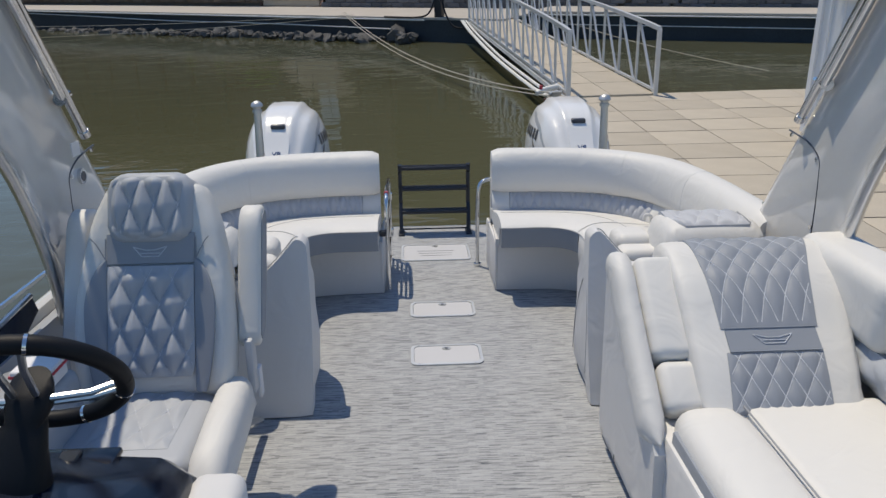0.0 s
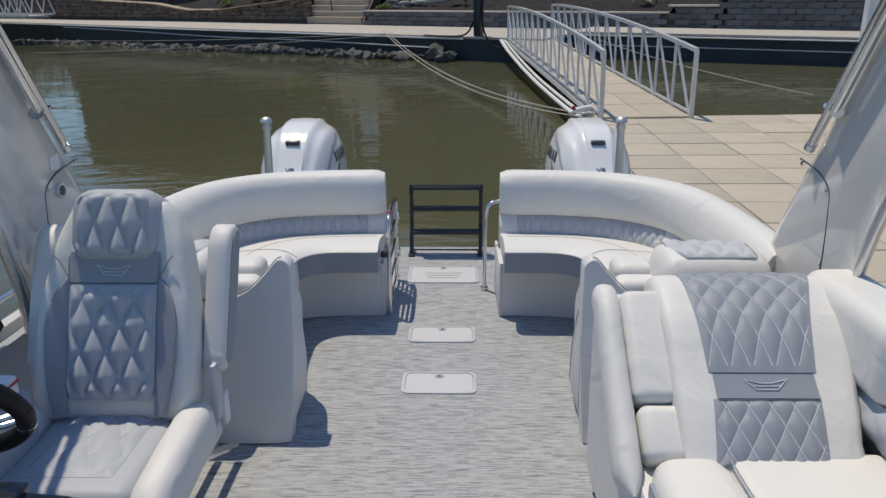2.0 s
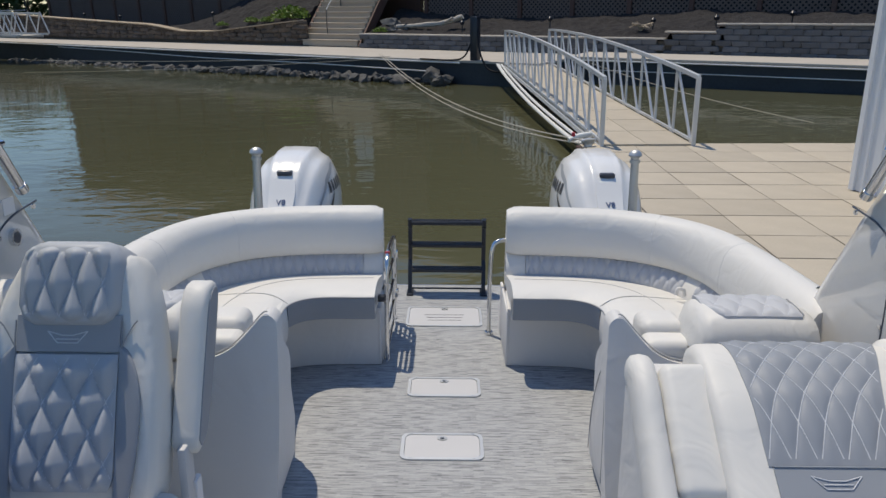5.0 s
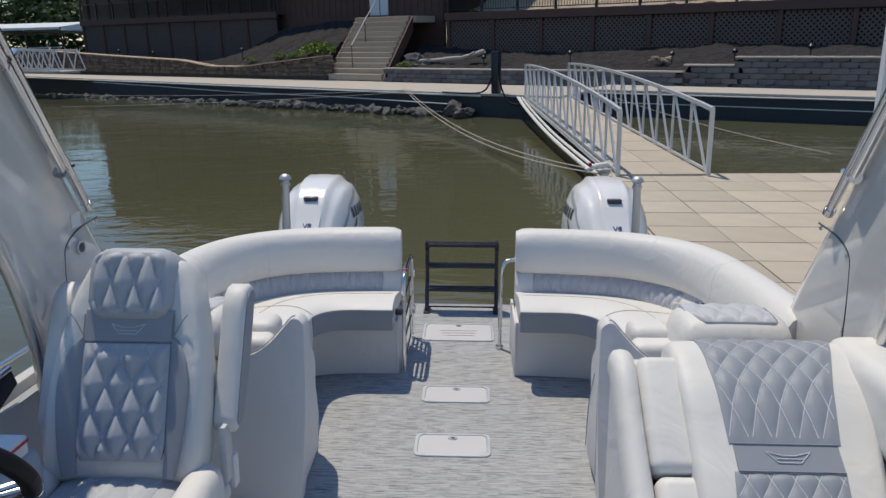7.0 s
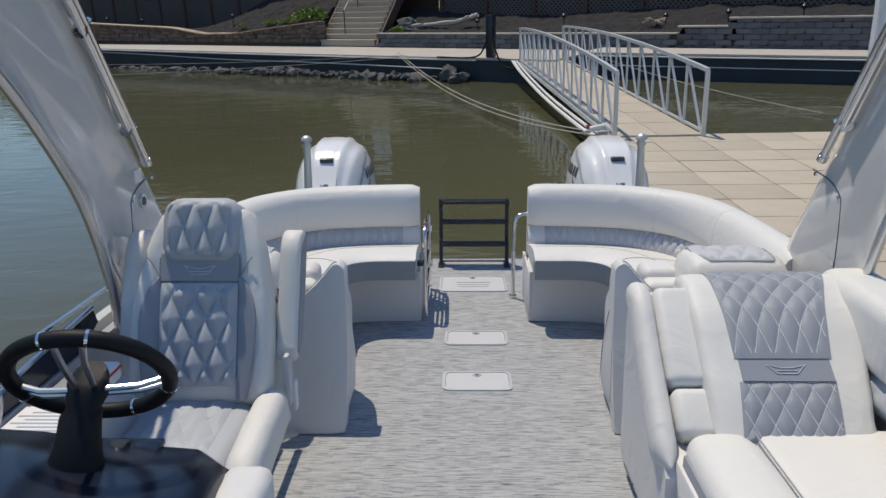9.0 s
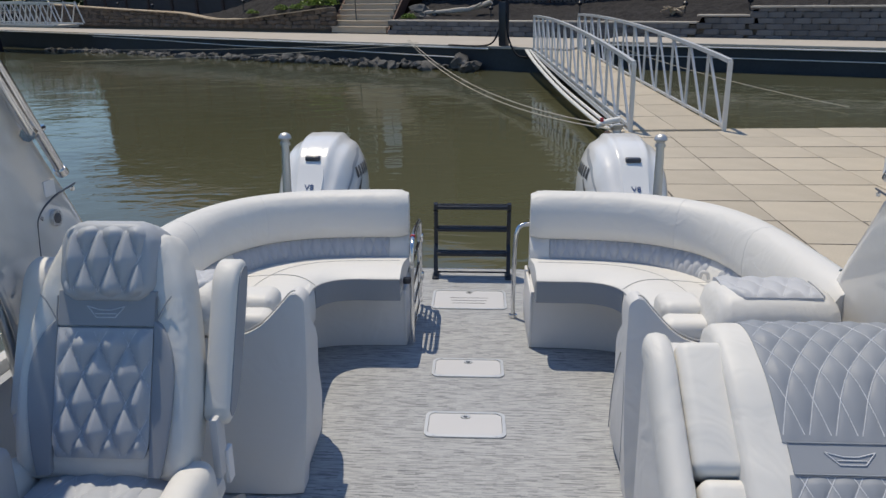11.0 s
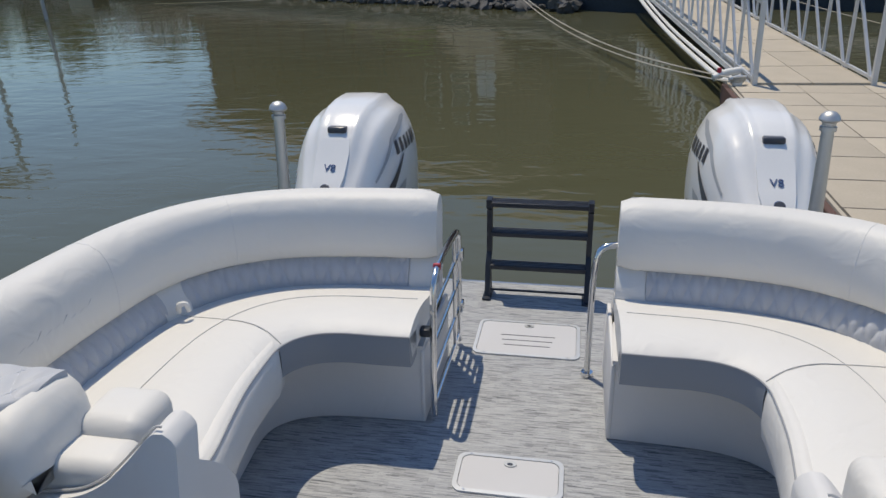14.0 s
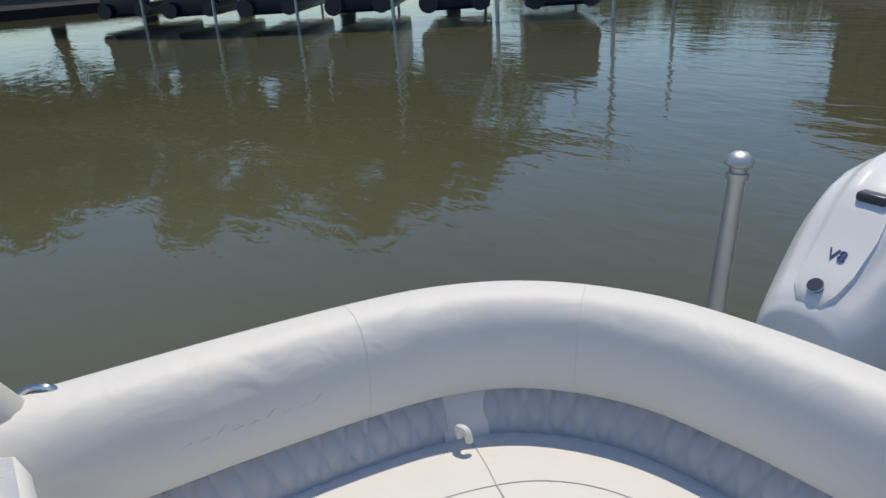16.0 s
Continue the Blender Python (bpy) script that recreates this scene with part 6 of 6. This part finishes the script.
# ---- planting ----
def leaf_mass(seed, count, size, shape, mat):
    rnd = random.Random(seed)
    bm = bmesh.new()
    for _ in range(count):
        c = shape(rnd)
        a = Vector((rnd.uniform(-1, 1), rnd.uniform(-1, 1), rnd.uniform(-0.6, 0.6))).normalized() * size * rnd.uniform(0.6, 1.3)
        b = a.cross(Vector((rnd.uniform(-1, 1), rnd.uniform(-1, 1), rnd.uniform(-1, 1)))).normalized() * a.length * 0.5
        v = [bm.verts.new(c + p) for p in (a * -1, b * 0.8, a, b * -0.8)]
        bm.faces.new(v)
    return bm


def shrub(x, y, z, r, seed):
    t = thing("shrub", "low lime-green leafy shrub in the mulch", "shrub", (x, y, z), SHORE, "lime shrubs")
    def inside(rnd):
        d = Vector((rnd.gauss(0, 1), rnd.gauss(0, 1), abs(rnd.gauss(0, 1)))).normalized() * r * rnd.uniform(0.5, 1.0)
        return Vector((x + d.x * 1.5, y + d.y, z + d.z * 0.75))
    part("leaves", leaf_mass(seed, 420, r * 0.16, inside, LIME), LIME, t, "lime-green leaves")
    for k in range(5):
        a = k * 1.3
        part("stem", tube([(x, y, z - 0.1), (x + r * 0.5 * math.cos(a), y + r * 0.4 * math.sin(a), z + r * 0.5)], 0.012, 5), BARK, t)


def bank_z(x, y):
    return terrain((x + 42) / 76, (y - 4.72) / 4.6).z


for x, y, r, sd in ((-12.9, 5.5, 0.75, 1), (-14.4, 5.5, 0.32, 2), (-15.5, 5.5, 0.32, 3), (-17.5, 5.4, 0.26, 4), (-7.6, 5.4, 0.28, 5)):
    shrub(x, y, bank_z(x, y) - 0.03, r, sd)
t = thing("dry_grass_tuft", "dry straw-coloured ornamental grass tuft", "grass tuft", (3.65, 5.9, bank_z(3.65, 5.9)), SHORE)
gz = bank_z(3.65, 5.9)
for k in range(22):
    a = k * 2.4
    part("blade", tube([(3.65, 5.9, gz - 0.05), (3.65 + 0.16 * math.cos(a), 5.9 + 0.12 * math.sin(a), gz + 0.22), (3.65 + 0.42 * math.cos(a), 5.9 + 0.3 * math.sin(a), gz + 0.20 + 0.1 * math.sin(k))], 0.016, 4), SAND, t)


def path_light(x, y):
    z = bank_z(x, y)
    t = thing("path_light", "small dark path light in the mulch", "path light", (x, y, z), SHORE, "path lights")
    part("stem", tube([(x, y, z - 0.1), (x, y, z + 0.30)], 0.025, 6), BLACK, t)
    part("hood", loft([[Vector((x + r * math.cos(a), y + r * math.sin(a), h + z)) for a in (math.tau * k / 10 for k in range(10))] for r, h in ((0.07, 0.26), (0.09, 0.30), (0.10, 0.36), (0.03, 0.43))]), BLACK, t)


for x, y in ((-3.85, 6), (0.07, 6), (3.95, 6.3), (6.2, 6), (8.55, 6), (-11.75, 6.4), (-18.8, 6), (-30, 6), (-26, 5.6)):
    path_light(x, y)
for k, (x, y, sz) in enumerate(((-7.7, 6.4, 0.75), (-7.0, 5.6, 0.5), (-6.6, 6.0, 0.4), (-12.2, 7.4, 0.5))):
    t = thing("boulder", "tan boulder resting in the mulch", "boulder", (x, y, bank_z(x, y)), SHORE, "boulders")
    ob = new("stone", rocks[k])
    ob.parent = t
    ob.scale = (sz, sz, sz)
z = bank_z(-5.6, 6.1)
t = thing("driftwood_log", "weathered driftwood log lying in the mulch", "log", (-5.6, 6.1, z), SHORE)
part("trunk", noisy(tube(smooth_line([(-7.1, 5.9, bank_z(-7.1, 5.9) + 0.06), (-6.0, 6.0, bank_z(-6, 6) + 0.12), (-5.0, 6.15, bank_z(-5, 6.15) + 0.22), (-4.0, 6.3, bank_z(-4, 6.3) + 0.42)], 6), 0.10, 9), 0.05, 3), CONCRETE, t)
part("branch", tube([(-4.9, 6.15, bank_z(-5, 6.15) + 0.22), (-4.3, 6.0, bank_z(-4.3, 6) + 0.5)], 0.05, 6), CONCRETE, t)


def tree(height, spread, seed):
    rnd = random.Random(seed)
    t = thing("tree", "tall broadleaf tree in full green leaf", "tree", (0, 0, 0), group="bank trees")
    trunk = bmesh.new()
    lean = Vector((rnd.uniform(-0.5, 0.5), rnd.uniform(-0.5, 0.5), 0))
    spine = [Vector((0, 0, 0)) + lean * k * k * 0.06 + Vector((0, 0, height * 0.16 * k)) for k in range(6)]
    loft([[p + Vector((r * math.cos(a), r * math.sin(a), 0)) for a in (math.tau * j / 9 for j in range(9))] for p, r in zip(spine, (0.45, 0.34, 0.28, 0.21, 0.14, 0.06))], bm=trunk)
    part("trunk", trunk, BARK, t)
    clumps = []
    for k in range(12):
        a, h = rnd.uniform(0, 6.28), rnd.uniform(0.30, 0.85)
        base = spine[min(5, int(h * 5))]
        reach = spread * (1.05 - abs(h - 0.5)) * rnd.uniform(0.6, 1.0)
        tip = Vector((reach * math.cos(a), reach * math.sin(a), height * (h + 0.12)))
        part("limb", tube([base, base.lerp(tip, 0.5) + Vector((0, 0, 0.4)), tip], 0.09, 5), BARK, t)
        clumps.append((tip, spread * rnd.uniform(0.32, 0.55)))
    clumps.append((Vector((0, 0, height * 0.95)), spread * 0.4))
    def inside(r):
        c, rad = r.choice(clumps)
        d = Vector((r.gauss(0, 1), r.gauss(0, 1), r.gauss(0, 0.8))).normalized() * rad * r.uniform(0.3, 1.0) ** 0.5
        return c + d
    part("crown", leaf_mass(seed, 3600, height * 0.036, inside, LEAF), LEAF, t, "green leaf crown")
    return t


first = [tree(12, 4.4, 1), tree(10, 4.0, 2)]
spots = [(-44 - 6.5 * k, 112 + 9 * (k % 3)) for k in range(11)]
spots += [(-62 - 7 * k, 46 - 8 * k) for k in range(9)]
for k, (x, y) in enumerate(spots):
    big = 1.2 if k < 11 else 2.1
    m = Matrix.Translation((x, y, -0.6)) @ Matrix.Rotation(k * 1.7, 4, "Z") @ Matrix.Diagonal((big, big, big, 1))
    if k < 2:
        first[k].matrix_basis = m
    else:
        c = copy_thing(first[k % 2], Matrix())
        c.matrix_basis = m
setting("far_shore", rbox(-200, -20, 100, 160, -2, -0.4, 0), MULCH, "far wooded shore", "ground")
setting("woodland_edge", leaf_mass(77, 16000, 0.6, lambda r: Vector((r.uniform(-130, -24), 103 + r.uniform(0, 8), -0.5 + 12.5 * r.random() ** 1.2 * (0.75 + 0.25 * math.sin(r.uniform(0, 6))))), LEAF), LEAF, "dense green undergrowth along the far shore", "woodland", kind="stuff")
setting("west_shore", rbox(-160, -58, -60, 60, -2, -0.4, 0), MULCH, "wooded shore behind the covered slips", "ground")


# ---- marina to the side ----
def covered_dock(x0, x1, y0, y1, zr, label):
    t = thing("covered_dock", label, "covered dock", ((x0 + x1) / 2, (y0 + y1) / 2, -0.9))
    part("roof", loft([[Vector((x, y, z)) for y, z in ((y0, zr), ((y0 + y1) / 2, zr + 0.7), (y1, zr), (y1, zr - 0.25), (y0, zr - 0.25))] for x in (x0, x1)]), ROOFWHITE, t, "white metal roof")
    part("deck", rbox(x0, x1, y0 + 0.5, y0 + 2.0, -0.9, -0.6, 0.02, 1), CONCRETE, t)
    n = int((x1 - x0) / 4)
    for k in range(n + 1):
        x = x0 + (x1 - x0) * k / n
        for y in (y0 + 0.2, y1 - 0.2):
            part("post", tube([(x, y, -1.4), (x, y, zr)], 0.10, 6), BLACK, t)
        part("truss", tube([(x, y0, zr - 0.3), (x, y1, zr - 0.6)], 0.10, 4), GALV, t)
    for h in (0.6, 1.5):
        part("rail", tube([(x0, y0 + 0.4, h), (x1, y0 + 0.4, h)], 0.05, 5), GALV, t)


covered_dock(-88, -46.5, 84, 100, 3.7, "white-roofed covered boat dock across the water")


def moored_boat():
    t = thing("moored_boat", "dark navy covered pontoon boat moored in its slip", "boat", (0, 0, WATER_Z), group="moored boats")
    for x in (-0.95, 0.95):
        part("pontoon", tube([(x, 0.0, -0.80), (x, 0.5, -0.78), (x, 7.0, -0.78)], 0.36, 14), HULL, t)
    part("fence", rbox(-1.3, 1.3, 0.3, 7.1, -1.1, 0.75, 0.12, 3), HULL, t, "navy side fence")
    part("cover", loft([[Vector((w * math.cos(a), y, 0.7 + h * max(0, math.sin(a)) ** 0.7)) for a in (math.pi * k / 12 for k in range(13))] for y, w, h in ((0.5, 1.25, 0.15), (1.6, 1.3, 0.55), (4, 1.3, 0.8), (6.4, 1.3, 0.5), (7.1, 1.2, 0.15))]), HULL, t, "dark fitted canvas cover")
    part("bow_rail", tube([(-1.25, 0.45, 0.55), (1.25, 0.45, 0.55)], 0.03, 6), ALU, t)
    part("deck_edge", rbox(-1.32, 1.32, 0.42, 7.1, -0.50, -0.42, 0.01, 1), ALU, t, "aluminium deck edge")
    return t


line = [Vector((-19.4, 21.2, 0)), Vector((-22.8, 19.0, 0)), Vector((-26.6, 17.0, 0)), Vector((-31, 15.0, 0)), Vector((-35.5, 13.0, 0)), Vector((-41, 11.2, 0))]
boat = moored_boat()
for k, p in enumerate(line):
    m = Matrix.Translation((p.x, p.y, WATER_Z + 0.42)) @ Matrix.Rotation(radians(52), 4, "Z")
    if k == 0:
        boat.matrix_basis = m
    else:
        copy_thing(boat, m)
t = thing("slip_frame", "dark steel slip posts and walkway beside the moored boats", "slip", (-26, 19, WATER_Z))
for k, p in enumerate(line):
    for dx, dy in ((1.75, 0.6), (-1.2, 7.2)):
        q = p + Vector((dx, dy, 0))
        part("post", tube([(q.x, q.y, -1.6), (q.x, q.y, 3.6)], 0.07, 8), GALV, t)
part("beam", tube([(-17.2, 22.4, 3.4), (-43, 10.6, 3.4)], 0.10, 6), GALV, t)
part("roof", loft([[Vector((x + o, y + o * 1.1, z)) for o, z in ((0.6, 3.5), (-4, 4.6), (-9, 3.5), (-9, 3.4), (-4, 4.5), (0.6, 3.4))] for x, y in ((-19.5, 22.6), (-45, 11.0))]), BROWN, t, "brown slip roof")


def side_gangway():
    t = thing("side_gangway", "pale steel gangway rails beside a floating platform", "gangway", (-26, -1, -0.5), SHORE @ Matrix.Translation((-4.0, 1.0, 0.25)))
    for y in (-1.0, 0.4):
        part("top_chord", tube([(-31, y, 0.75), (-22.6, y, 0.62)], 0.04, square=True), GALV, t)
        part("bottom_chord", tube([(-31, y, -0.35), (-22.2, y, -0.40)], 0.04, square=True), GALV, t)
        for k in range(8):
            a = -31 + k * 1.12
            part("brace", tube([(a, y, -0.35), (a + 0.56, y, 0.70)], 0.025, square=True), GALV, t)
            part("brace", tube([(a + 0.56, y, 0.70), (a + 1.12, y, -0.37)], 0.025, square=True), GALV, t)
    part("walkway", rbox(-34, -22.4, -1.1, 0.3, -0.55, -0.42, 0.02, 1), CONCRETE, t)
    part("float", rbox(-34, -30.5, -1.0, 0.0, -2.2, -0.85, 0.05, 1), HULL, t)


side_gangway()
